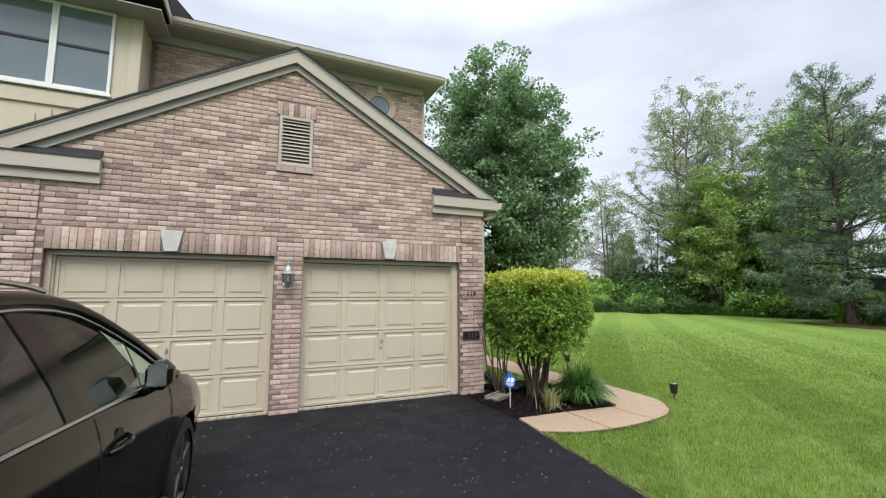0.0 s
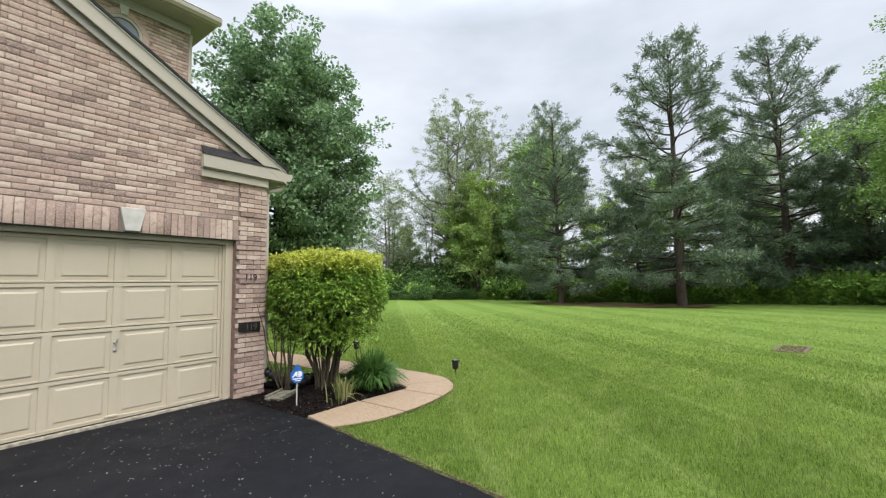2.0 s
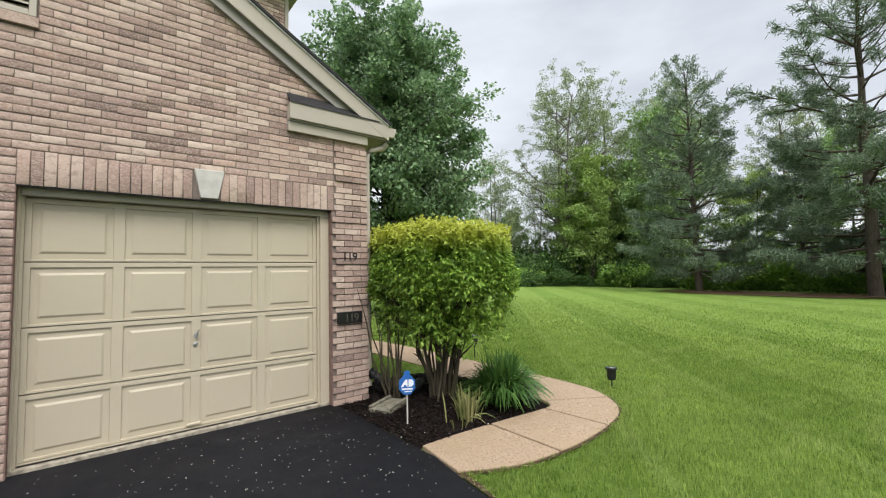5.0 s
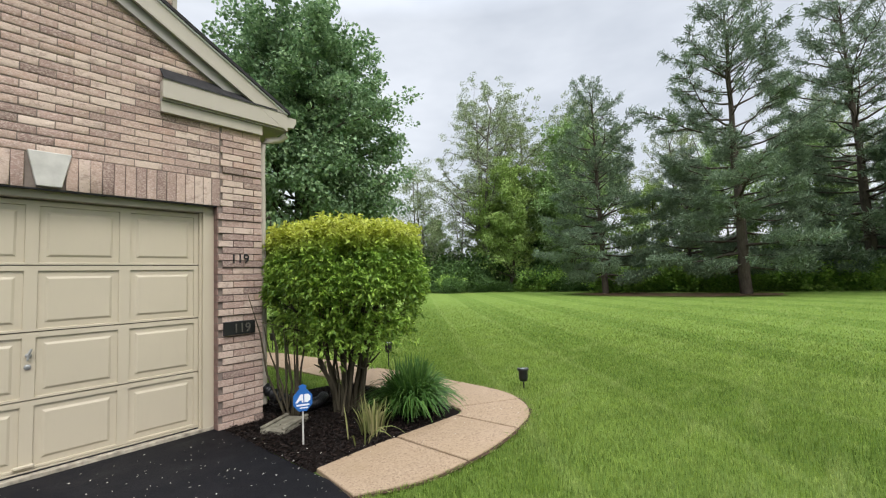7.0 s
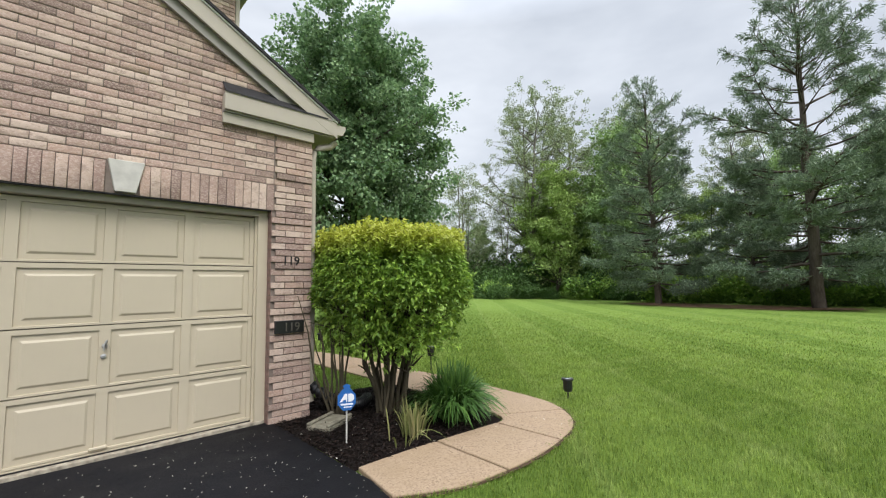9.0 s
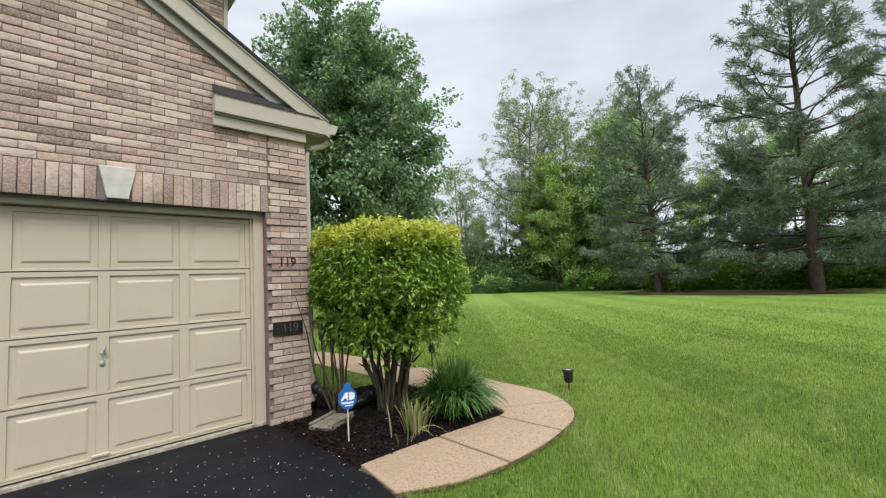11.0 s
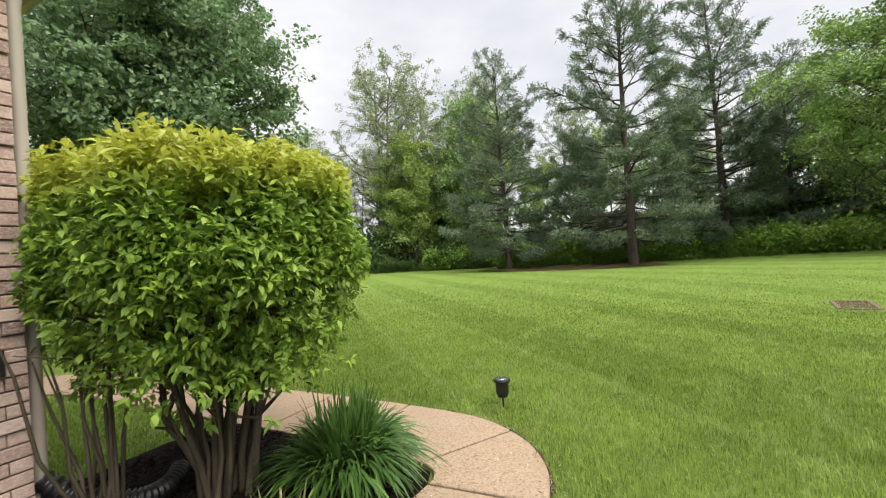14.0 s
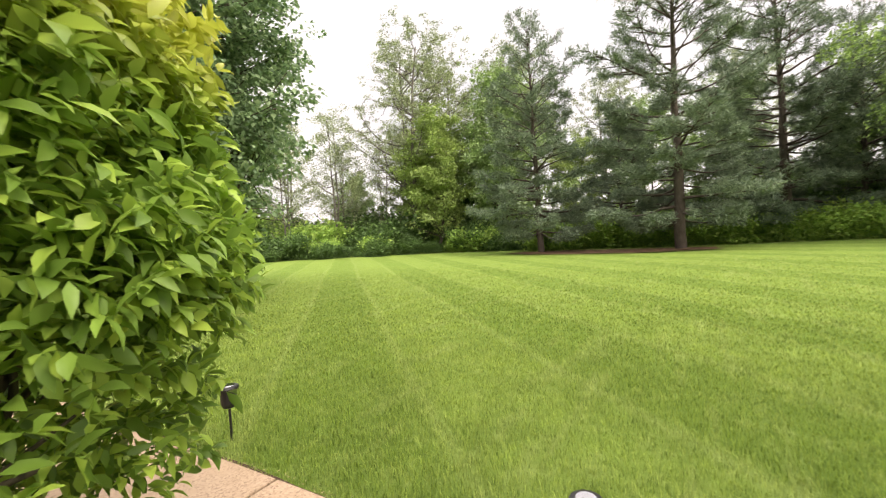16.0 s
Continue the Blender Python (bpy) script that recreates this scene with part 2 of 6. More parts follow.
M["carpaint"] = m_plain("dark_car_paint", (0.006, 0.005, 0.0045), 0.15, 0.0, 0.22, 0.1, 2)
M["carpaint"].node_tree.nodes["Principled BSDF"].inputs["Coat Weight"].default_value = 0.12
M["carpaint"].node_tree.nodes["Principled BSDF"].inputs["Coat Roughness"].default_value = 0.03
M["carglass"] = m_thin_glass("tinted_glass", (0.56, 0.80, 0.70))
M["darkglass"] = m_plain("privacy_glass", (0.012, 0.013, 0.014), 0.04, 0, 0.7, 0.1, 2)
M["seat"] = m_plain("seat_cloth", (0.05, 0.055, 0.055), 0.8, 0, 0.3, 0.2, 20)
M["pane"] = m_plain("window_pane", (0.16, 0.20, 0.215), 0.05, 0, 0.8, 0.2, 0.8)
M["lampglass"] = m_glass("clear_glass", (0.9, 0.9, 0.88), 0.05)
M["blue"] = m_plain("blue_plastic", (0.02, 0.13, 0.42), 0.4, 0, 0.5, 0.1, 9)
M["whiteprint"] = m_plain("white_print", (0.8, 0.82, 0.85), 0.5, 0, 0.4, 0.05, 9)
M["digit"] = m_plain("digit_black", (0.02, 0.02, 0.022), 0.5, 0, 0.4, 0.1, 9)
M["digitgrey"] = m_plain("digit_bronze", (0.13, 0.12, 0.10), 0.5, 0.3, 0.4, 0.1, 9)
M["petal"] = m_plain("petal", (0.75, 0.72, 0.62), 0.7, 0, 0.2, 0.2, 40)
M["hedge"] = m_leaf("hedge_leaf", (0.075, 0.15, 0.024), (0.21, 0.355, 0.056), (0.48, 0.66, 0.11), 0.45, 0.42, (1.60, 1.84, (0.52, 0.53, 0.08)))
M["lily"] = m_leaf("lily_leaf", (0.03, 0.075, 0.016), (0.058, 0.135, 0.026), (0.12, 0.23, 0.045), 0.5, 0.2)
M["drygrass"] = m_leaf("dry_blade", (0.10, 0.13, 0.03), (0.22, 0.24, 0.08), (0.45, 0.38, 0.2), 0.7, 0.2)
M["maple"] = m_leaf("maple_leaf", (0.085, 0.165, 0.08), (0.20, 0.315, 0.155), (0.41, 0.55, 0.29), 0.5, 0.35)
M["wood_a"] = m_leaf("woodland_leaf", (0.122, 0.198, 0.067), (0.227, 0.352, 0.121), (0.411, 0.554, 0.220), 0.6, 0.25)
M["wood_b"] = m_leaf("fresh_leaf", (0.175, 0.257, 0.071), (0.285, 0.405, 0.112), (0.435, 0.557, 0.160), 0.6, 0.3)
M["side"] = m_leaf("side_maple_leaf", (0.13, 0.225, 0.065), (0.245, 0.375, 0.105), (0.41, 0.56, 0.16), 0.6, 0.32)
M["wood_c"] = m_leaf("budding_leaf", (0.15, 0.20, 0.09), (0.27, 0.335, 0.165), (0.44, 0.49, 0.27), 0.7, 0.2)
M["shrub"] = m_leaf("shrub_leaf", (0.035, 0.075, 0.022), (0.085, 0.165, 0.045), (0.20, 0.34, 0.09), 0.6, 0.2)
M["shrub_b"] = m_leaf("bright_shrub_leaf", (0.157, 0.276, 0.061), (0.308, 0.491, 0.108), (0.548, 0.730, 0.178), 0.6, 0.45)
M["pine"] = m_leaf("pine_needles", (0.10, 0.15, 0.10), (0.19, 0.26, 0.17), (0.34, 0.42, 0.27), 0.7, 0.2)
M["bark"] = m_bark("bark", (0.05, 0.04, 0.032), (0.12, 0.10, 0.08))
M["bark_grey"] = m_bark("grey_bark", (0.10, 0.09, 0.075), (0.2, 0.185, 0.16))
M["stem"] = m_bark("stem_bark", (0.05, 0.042, 0.028), (0.13, 0.11, 0.075))


# ---- mesh helpers ----
def part(name, bm, material, parent=None, label="", smooth=False):
    me = bpy.data.meshes.new(name)
    bm.to_mesh(me)
    bm.free()
    me.materials.append(material)
    if smooth:
        me.shade_smooth()
    ob = new(name, me)
    ob.parent = parent
    if label:
        tagged(ob, label)
    return ob


def arrays(name, verts, faces, material, parent=None, label="", smooth=False):
    """One mesh from arrays of places and of faces of one size."""
    verts, faces = np.asarray(verts, float), np.asarray(faces, int)
    used, flat = np.unique(faces, return_inverse=True)
    verts, faces = verts[used], flat.reshape(faces.shape)
    me = bpy.data.meshes.new(name)
    me.vertices.add(len(verts))
    me.vertices.foreach_set("co", verts.ravel())
    k = faces.shape[1]
    me.loops.add(faces.size)
    me.loops.foreach_set("vertex_index", faces.ravel())
    me.polygons.add(len(faces))
    me.polygons.foreach_set("loop_start", np.arange(len(faces)) * k)
    me.update(calc_edges=True)
    me.materials.append(material)
    if smooth:
        me.shade_smooth()
    ob = new(name, me)
    ob.parent = parent
    if label:
        tagged(ob, label)
    return ob


def thing(name, label, category, at=(0, 0, 0), rz=0, group="", kind=""):
    e = new(name)
    e.matrix_basis = pose(*at, 0, 0, rz)
    return tagged(e, label, category, group, kind)


def box(bm, x0, x1, y0, y1, z0, z1, bevel=0.0):
    r = bmesh.ops.create_cube(bm, size=1)
    vs = r["verts"]
    for v in vs:
        v.co = Vector(((x0 + x1) / 2 + v.co.x * (x1 - x0), (y0 + y1) / 2 + v.co.y * (y1 - y0), (z0 + z1) / 2 + v.co.z * (z1 - z0)))
    if bevel:
        es = list({e for v in vs for e in v.link_edges})
        bmesh.ops.bevel(bm, geom=es, offset=bevel, segments=1, affect="EDGES")
    return bm


def boxed(*a, **k):
    return box(bmesh.new(), *a, **k)


def prism(pts, y0, y1, axis="y"):
    """A plate with the outline pts, (x, z) for axis y or (x, y) for axis z."""
    bm = bmesh.new()
    put = (lambda p, d: (p[0], d, p[1])) if axis == "y" else ((lambda p, d: (p[0], p[1], d)) if axis == "z" else (lambda p, d: (d, p[0], p[1])))
    a = [bm.verts.new(put(p, y0)) for p in pts]
    b = [bm.verts.new(put(p, y1)) for p in pts]
    bm.faces.new(a)
    bm.faces.new(b[::-1])
    for k in range(len(pts)):
        j = (k + 1) % len(pts)
        bm.faces.new((a[j], a[k], b[k], b[j]))
    bmesh.ops.recalc_face_normals(bm, faces=bm.faces)
    return bm


def tube_arrays(pts, radii, sides=6):
    """Rings round a path, as arrays of places and quads."""
    pts = np.asarray(pts, float)
    n = len(pts)
    t = np.gradient(pts, axis=0)
    t /= np.linalg.norm(t, axis=1)[:, None] + 1e-9
    ref = np.where(np.abs(t[:, 2:3]) > 0.9, np.array([[1.0, 0, 0]]), np.array([[0, 0, 1.0]]))
    u = np.cross(t, ref)
    u /= np.linalg.norm(u, axis=1)[:, None] + 1e-9
    w = np.cross(t, u)
    a = np.arange(sides) * 2 * np.pi / sides
    ring = u[:, None] * np.cos(a)[None, :, None] + w[:, None] * np.sin(a)[None, :, None]
    v = pts[:, None] + ring * np.asarray(radii, float)[:, None, None]
    i, j = np.meshgrid(np.arange(n - 1), np.arange(sides), indexing="ij")
    k = (j + 1) % sides
    f = np.stack([i * sides + j, i * sides + k, (i + 1) * sides + k, (i + 1) * sides + j], -1).reshape(-1, 4)
    return v.reshape(-1, 3), f


def joined(chunks):
    vs, fs, n = [], [], 0
    for v, f in chunks:
        vs.append(v)
        fs.append(np.asarray(f) + n)
        n += len(v)
    return np.concatenate(vs), np.concatenate(fs)


def tubes(name, paths, material, parent=None, label="", sides=6):
    v, f = joined([tube_arrays(p, r, sides) for p, r in paths])
    o = arrays(name, v, f, material, parent, label, True)
    return tagged(o, kind="stuff") if len(paths) > 12 else o


def unit(a):
    return a / (np.linalg.norm(a, axis=1)[:, None] + 1e-9)


def leaf_arrays(rng, p, d, length, width, fold=0.25, fine=False):
    """Leaves from the places p in the directions d: tents of two triangles, or of eight where fine."""
    n = len(p)
    d = unit(d)
    s = unit(np.cross(d, unit(rng.normal(0, 0.5, (n, 3)) + (0, 0, 1))))
    u = np.cross(s, d)
    L = (length * rng.uniform(0.65, 1.2, n))[:, None]
    W = (width * rng.uniform(0.7, 1.15, n))[:, None]
    if not fine:
        v = np.stack([p, p + d * L * 0.45 + s * W + u * W * fold, p + d * L - u * L * 0.12, p + d * L * 0.45 - s * W + u * W * fold], 1)
        f = np.array([[0, 1, 2], [0, 2, 3]])
    else:
        c1, c2, tip = p + d * L * 0.35, p + d * L * 0.68 - u * L * 0.05, p + d * L - u * L * 0.2
        v = np.stack([p, c1, c2, tip, c1 + s * W + u * W * fold, c2 + s * W * 0.8 + u * W * fold, c1 - s * W + u * W * fold, c2 - s * W * 0.8 + u * W * fold], 1)
        f = np.array([[0, 4, 1], [1, 4, 5], [1, 5, 2], [2, 5, 3], [0, 1, 6], [1, 7, 6], [1, 2, 7], [2, 3, 7]])
    k = v.shape[1]
    faces = (f[None] + (np.arange(n) * k)[:, None, None]).reshape(-1, 3)
    return v.reshape(-1, 3), faces


def smooth01(t):
    t = np.clip(t, 0, 1)
    return t * t * (3 - 2 * t)


def ground_z(x, y):
    x, y = np.asarray(x, float), np.asarray(y, float)
    far = smooth01((x - 7) / 10)
    return -0.02 - 0.010 * np.clip(x - 6, 0, 40) + 0.016 * far * np.clip(y - 7, 0, 40) - 0.012 * np.clip(5.5 - y, 0, 6) * (1 - smooth01((x - 3.4) / 2.5)) - 0.2 * np.exp(-((x - 14.6) ** 2 + (y - 0.4) ** 2) / 16)


def gz(x, y):
    return float(ground_z(x, y))


# ---- ground ----
def grid_sheet(name, xs, ys, zfun, material, keep=None):
    X, Y = np.meshgrid(xs, ys, indexing="ij")
    v = np.stack([X, Y, zfun(X, Y)], -1).reshape(-1, 3)
    ny = len(ys)
    i, j = np.meshgrid(np.arange(len(xs) - 1), np.arange(ny - 1), indexing="ij")
    f = np.stack([i * ny + j, (i + 1) * ny + j, (i + 1) * ny + j + 1, i * ny + j + 1], -1).reshape(-1, 4)
    return arrays(name, v, f, material, smooth=True)


def lumps(x, y):
    return 0.012 * np.sin(x * 1.7 + np.sin(y * 1.1)) * np.sin(y * 1.3) - 0.012 + 0.01 * np.sin(x * 3.3 + 2 * np.sin(y * 2.1)) * np.sin(y * 2.9 + 1)


near_x = np.arange(-14, 30, 0.4)
near_y = np.arange(-14, 30, 0.4)
far_lo, far_hi = -14 - np.geomspace(1, 600, 22)[::-1], 30 + np.geomspace(1, 600, 26)
ground = grid_sheet("ground", np.concatenate([far_lo, near_x, far_hi]), np.concatenate([far_lo, near_y, far_hi]),
                    lambda x, y: ground_z(x, y) - 0.022 + np.where(x > 4.0, 0.5 * lumps(x, y) + 0.006, -0.02), M["lawn"])
tagged(ground, "mown green lawn with faint mowing stripes around the house", "lawn", kind="structure")


def drive_edge(y):
    """The x of the driveway's right edge."""
    return np.where(y > 5.19, 3.90, 3.90 - 0.12 * (5.19 - y))


def driveway():
    ys = np.concatenate([np.linspace(-14, 5.4, 46), [6.0, 6.5, 6.79]])
    cols = 14
    v, f = [], []
    for y in ys:
        e = float(drive_edge(y)) + 0.012 * math.sin(y * 9) + 0.01 * math.sin(y * 23)
        for c in range(cols):
            x = -9 + (e + 9) * c / (cols - 1)
            v.append((x, y, float(ground_z(x, y)) + 0.0))
    n = len(ys)
    for i in range(n - 1):
        for c in range(cols - 1):
            a = i * cols + c
            f.append((a, a + 1, a + cols + 1, a + cols))
    top = len(v)
    for i in range(n):
        x, y, z = v[i * cols + cols - 1]
        v.append((x + 0.02, y, z - 0.08))
    for i in range(n - 1):
        a = i * cols + cols - 1
        f.append((a, top + i, top + i + 1, a + cols))
    ob = arrays("driveway", v, f, M["asphalt"])
    tagged(ob, "freshly sealed black asphalt driveway strewn with fallen petals", "driveway", kind="structure")


driveway()

WALK_OUT = [(3.84, 4.66), (4.25, 4.44), (4.68, 4.375), (5.06, 4.37), (5.47, 4.42), (5.80, 4.50), (6.07, 4.66), (6.27, 4.88), (6.42, 5.15), (6.49, 5.5), (6.525, 5.9),
            (6.55, 6.3), (6.56, 6.8), (6.565, 7.3), (6.565, 7.8), (6.58, 8.7), (6.58, 9.7), (6.5, 10.6), (6.2, 11.5), (5.7, 12.1)]
WALK_IN = [(3.92, 5.19), (4.3, 5.19), (4.70, 5.17), (5.07, 5.14), (5.44, 5.11), (5.53, 5.12), (5.60, 5.17), (5.65, 5.27), (5.68, 5.42), (5.70, 5.65), (5.71, 5.95),
           (5.72, 6.3), (5.73, 6.8), (5.74, 7.3), (5.75, 7.8), (5.76, 8.7), (5.75, 9.7), (5.68, 10.3), (5.45, 10.9), (5.05, 11.4)]
SLABS = [(0, 2), (2, 4), (4, 7), (7, 10), (10, 12), (12, 14), (14, 15), (15, 16), (16, 17), (17, 18), (18, 19)]


def curve_run(pts, a, b, n=5):
    """The stretch from point a to point b of a smooth curve through pts."""
    out = []
    for k in range(a, b):
        p0, p1, p2, p3 = (Vector(pts[min(max(q, 0), len(pts) - 1)]) for q in (k - 1, k, k + 1, k + 2))
        for i in range(n):
            t = i / n
            out.append(0.5 * (2 * p1 + (p2 - p0) * t + (2 * p0 - 5 * p1 + 4 * p2 - p3) * t * t + (3 * p1 - p0 - 3 * p2 + p3) * t ** 3))
    return out + [Vector(pts[b])]


def walkway():
    base = thing("pavement", "curving tan exposed-aggregate concrete walkway beside the lawn", "walkway", kind="structure")
    for a, b in SLABS:
        outer, inner = curve_run(WALK_OUT, a, b), curve_run(WALK_IN, a, b)
        gap = 0.011
        for side in (outer, inner):
            side[0] = side[0] + (side[1] - side[0]).normalized() * gap
            side[-1] = side[-1] + (side[-2] - side[-1]).normalized() * gap
        pts = [tuple(p) for p in outer] + [tuple(p) for p in reversed(inner)]
        bm = prism(pts, -0.2, 0.0, "z")
        for v in bm.verts:
            v.co.z += -0.014
        bmesh.ops.bevel(bm, geom=[e for e in bm.edges if all(v.co.z > -0.15 for v in e.verts)], offset=0.006, segments=1, affect="EDGES")
        part("slab", bm, M["walk"], base)


walkway()


def flat_patch(name, pts, h, material, label, category):
    bm = bmesh.new()
    vs = [bm.verts.new((x, y, gz(x, y) + h)) for x, y in pts]
    bm.faces.new(vs)
    bmesh.ops.triangulate(bm, faces=bm.faces)
    bmesh.ops.subdivide_edges(bm, edges=bm.edges, cuts=3, use_grid_fill=True)
    for v in bm.verts:
        v.co.z = gz(v.co.x, v.co.y) + h + 0.012 * noise.noise(Vector((v.co.x * 4, v.co.y * 4, 0)))
    bmesh.ops.recalc_face_normals(bm, faces=bm.faces)
    return tagged(part(name, bm, material, smooth=True), label, category, kind="structure")


BED = [(3.905, 5.195), (4.3, 5.195), (4.70, 5.175), (5.07, 5.145), (5.44, 5.115), (5.60, 5.18), (5.68, 5.43), (5.71, 5.96), (5.73, 6.8), (5.74, 7.2), (5.3, 7.4), (4.7, 7.38), (4.27, 7.35), (4.27, 6.72), (3.905, 6.72)]
flat_patch("bed", BED, -0.012, M["mulch"], "dark shredded-bark mulch bed between wall and walkway", "flower bed")


def disc_points(cx, cy, rx, ry, turn=0, n=26, seed=1):
    r = random.Random(seed)
    out = []
    for k in range(n):
        a = 2 * math.pi * k / n
        s = 1 + r.uniform(-0.06, 0.06)
        x, y = rx * s * math.cos(a), ry * s * math.sin(a)
        out.append((cx + x * math.cos(turn) - y * math.sin(turn), cy + x * math.sin(turn) + y * math.cos(turn)))
    return out


flat_patch("needle_bed", disc_points(33.7, 9.6, 2.7, 6.5, 0.02), 0.03, M["needlebed"], "reddish-brown pine-needle mulch under the pines", "mulch bed")


# ---- house ----
YB, YD = 6.72, 6.87
WX0, WX1, WTOP = -2.07, 4.28, 3.06
OPEN = [(-1.55, 0.95), (1.33, 3.84)]
OH = 2.135
APX, APZ, SLOPE = 1.135, 5.20, 0.58
VENT = (0.94, 1.41, 3.45, 4.20)
C = 0.0677
BL = 0.2065


def under_rake(x):
    return APZ - 0.16 - SLOPE * abs(x - APX)


def wall_front():
    """The gable wall with its two door openings and the vent's hole, in mortar; bricks stand proud of it."""
    y0, y1 = YB + 0.003, YB + 0.25
    base = thing("wall_front", "pinkish-brown brick garage wall with soldier courses over the doors", "wall", kind="structure")
    bm = bmesh.new()
    for a, b in ((WX0, OPEN[0][0]), (OPEN[0][1], OPEN[1][0]), (OPEN[1][1], WX1)):
        box(bm, a, b, y0, y1, -0.3, OH)
    box(bm, WX0, VENT[0], y0, y1, OH, WTOP)
    box(bm, VENT[0], VENT[1], y0, y1, OH, WTOP)
    box(bm, VENT[1], WX1, y0, y1, OH, WTOP)
    part("core", bm, M["mortar"], base)
    zt = lambda x: APZ - 0.05 - SLOPE * abs(x - APX)
    lo = WTOP
    xl, xr = APX - (APZ - 0.05 - lo) / SLOPE, APX + (APZ - 0.05 - lo) / SLOPE
    a, b, c, d = VENT
    for pts in ([(max(xl, WX0), lo), (a, lo), (a, zt(a)), (WX0, zt(WX0))],
                [(b, lo), (WX1, lo), (WX1, zt(WX1)), (b, zt(b))],
                [(a, lo), (b, lo), (b, c), (a, c)],
                [(a, d), (b, d), (b, zt(b)), (APX, zt(APX)), (a, zt(a))]):
        part("core", prism(pts, y0, y1), M["mortar"], base)
    return base


front = wall_front()


def brick_spans(lo, hi, row, bond=BL):
    """Running bond between lo and hi."""
    out = []
    x = math.floor((lo + 5) / bond) * bond - 5 + (bond / 2 if row % 2 else 0)
    if x > lo:
        x -= bond
    while x < hi:
        a, b = max(x, lo), min(x + bond, hi)
        if b - a > 0.045:
            out.append((a, b))
        elif out and b - a > 0.001 and abs(out[-1][1] - a) < 0.001:
            out[-1] = (out[-1][0], b)
        x += bond
    return out


def cut_out(lo, hi, holes):
    spans = [(lo, hi)]
    for a, b in holes:
        spans = [s for (p, q) in spans for s in ((p, min(q, a)), (max(p, b), q)) if s[1] - s[0] > 0.02]
    return spans


R_B = random.Random(12)
J, JH = 0.007, 0.010


def brick_list():
    out = []
    r = random.Random(4)
    for step in range(-33, 47):
        row = step + 33
        z0, z1 = OH + step * C, OH + (step + 1) * C
        holes = []
        if z1 <= OH + 0.02:
            holes += OPEN
        elif z0 < OH + 4 * C - 0.005:
            holes += [(a - 0.0, b + 0.02) for a, b in OPEN]
        if z1 > VENT[2] - 0.09 and z0 < VENT[3] + 0.01:
            holes.append((VENT[0] - 0.01, VENT[1] + 0.01))
        if z1 > VENT[3] and z0 < VENT[3] + 0.21:
            holes.append((VENT[0] - 0.04, VENT[1] + 0.04))
        lo, hi = WX0, WX1
        if z1 > WTOP:
            reach = (APZ - 0.13 - z1) / SLOPE
            lo, hi = max(lo, APX - reach), min(hi, APX + reach)
        if hi - lo < 0.1:
            continue
        for p, q in cut_out(lo, hi, holes):
            cuts = [(p, q)]
            quoin = z1 < WTOP + 0.1
            for edge in (3.86, -1.63):
                if quoin:
                    cuts = [s for (a, b) in cuts for s in (((a, edge), (edge, b)) if a < edge < b and min(edge - a, b - edge) > 0.04 else ((a, b),))]
            for a, b in cuts:
                mid = (a + b) / 2
                q_on = quoin and (mid > 3.86 or mid < -1.63) and (-step - 1) % 7 != 2
                for u, v in brick_spans(a, b, row):
                    out.append((u + J / 2, v - J / 2, z0 + JH / 2, z1 - JH / 2, (0.016 if q_on else 0.0) + r.uniform(-0.002, 0.002)))
    return out


def soldier_list():
    out = []
    for a, b in OPEN:
        key = (a + b) / 2 + (0.01 if a < 0 else 0.02)
        n = round((b + 0.02 - a) / 0.0765)
        for k in range(n):
            u, v = a + (b + 0.02 - a) * k / n, a + (b + 0.02 - a) * (k + 1) / n
            if u < key + 0.07 and v > key - 0.07:
                continue
            out.append((u + J / 2, v - J / 2, OH, OH + 0.265, 0.008))
    a, b = VENT[0] - 0.04, VENT[1] + 0.04
    for k in range(7):
        out.append((a + (b - a) * k / 7 + J / 2, a + (b - a) * (k + 1) / 7 - J / 2, VENT[3] + 0.005, VENT[3] + 0.2, 0.008))
    return out


def brick_mesh(w, h):
    """One brick: front face slightly pillowed, sides, no back."""
    d, e = 0.014, 0.003
    v = [(-w, 0, -h), (w, 0, -h), (w, 0, h), (-w, 0, h), (-w, -d, -h), (w, -d, -h), (w, -d, h), (-w, -d, h),
         (-w + e, -d - 0.0015, -h + e), (w - e, -d - 0.0015, -h + e), (w - e, -d - 0.0015, h - e), (-w + e, -d - 0.0015, h - e)]
    f = [(8, 9, 10, 11), (4, 5, 9, 8), (5, 6, 10, 9), (6, 7, 11, 10), (7, 4, 8, 11), (0, 1, 5, 4), (1, 2, 6, 5), (2, 3, 7, 6), (3, 0, 4, 7)]
    return v, f


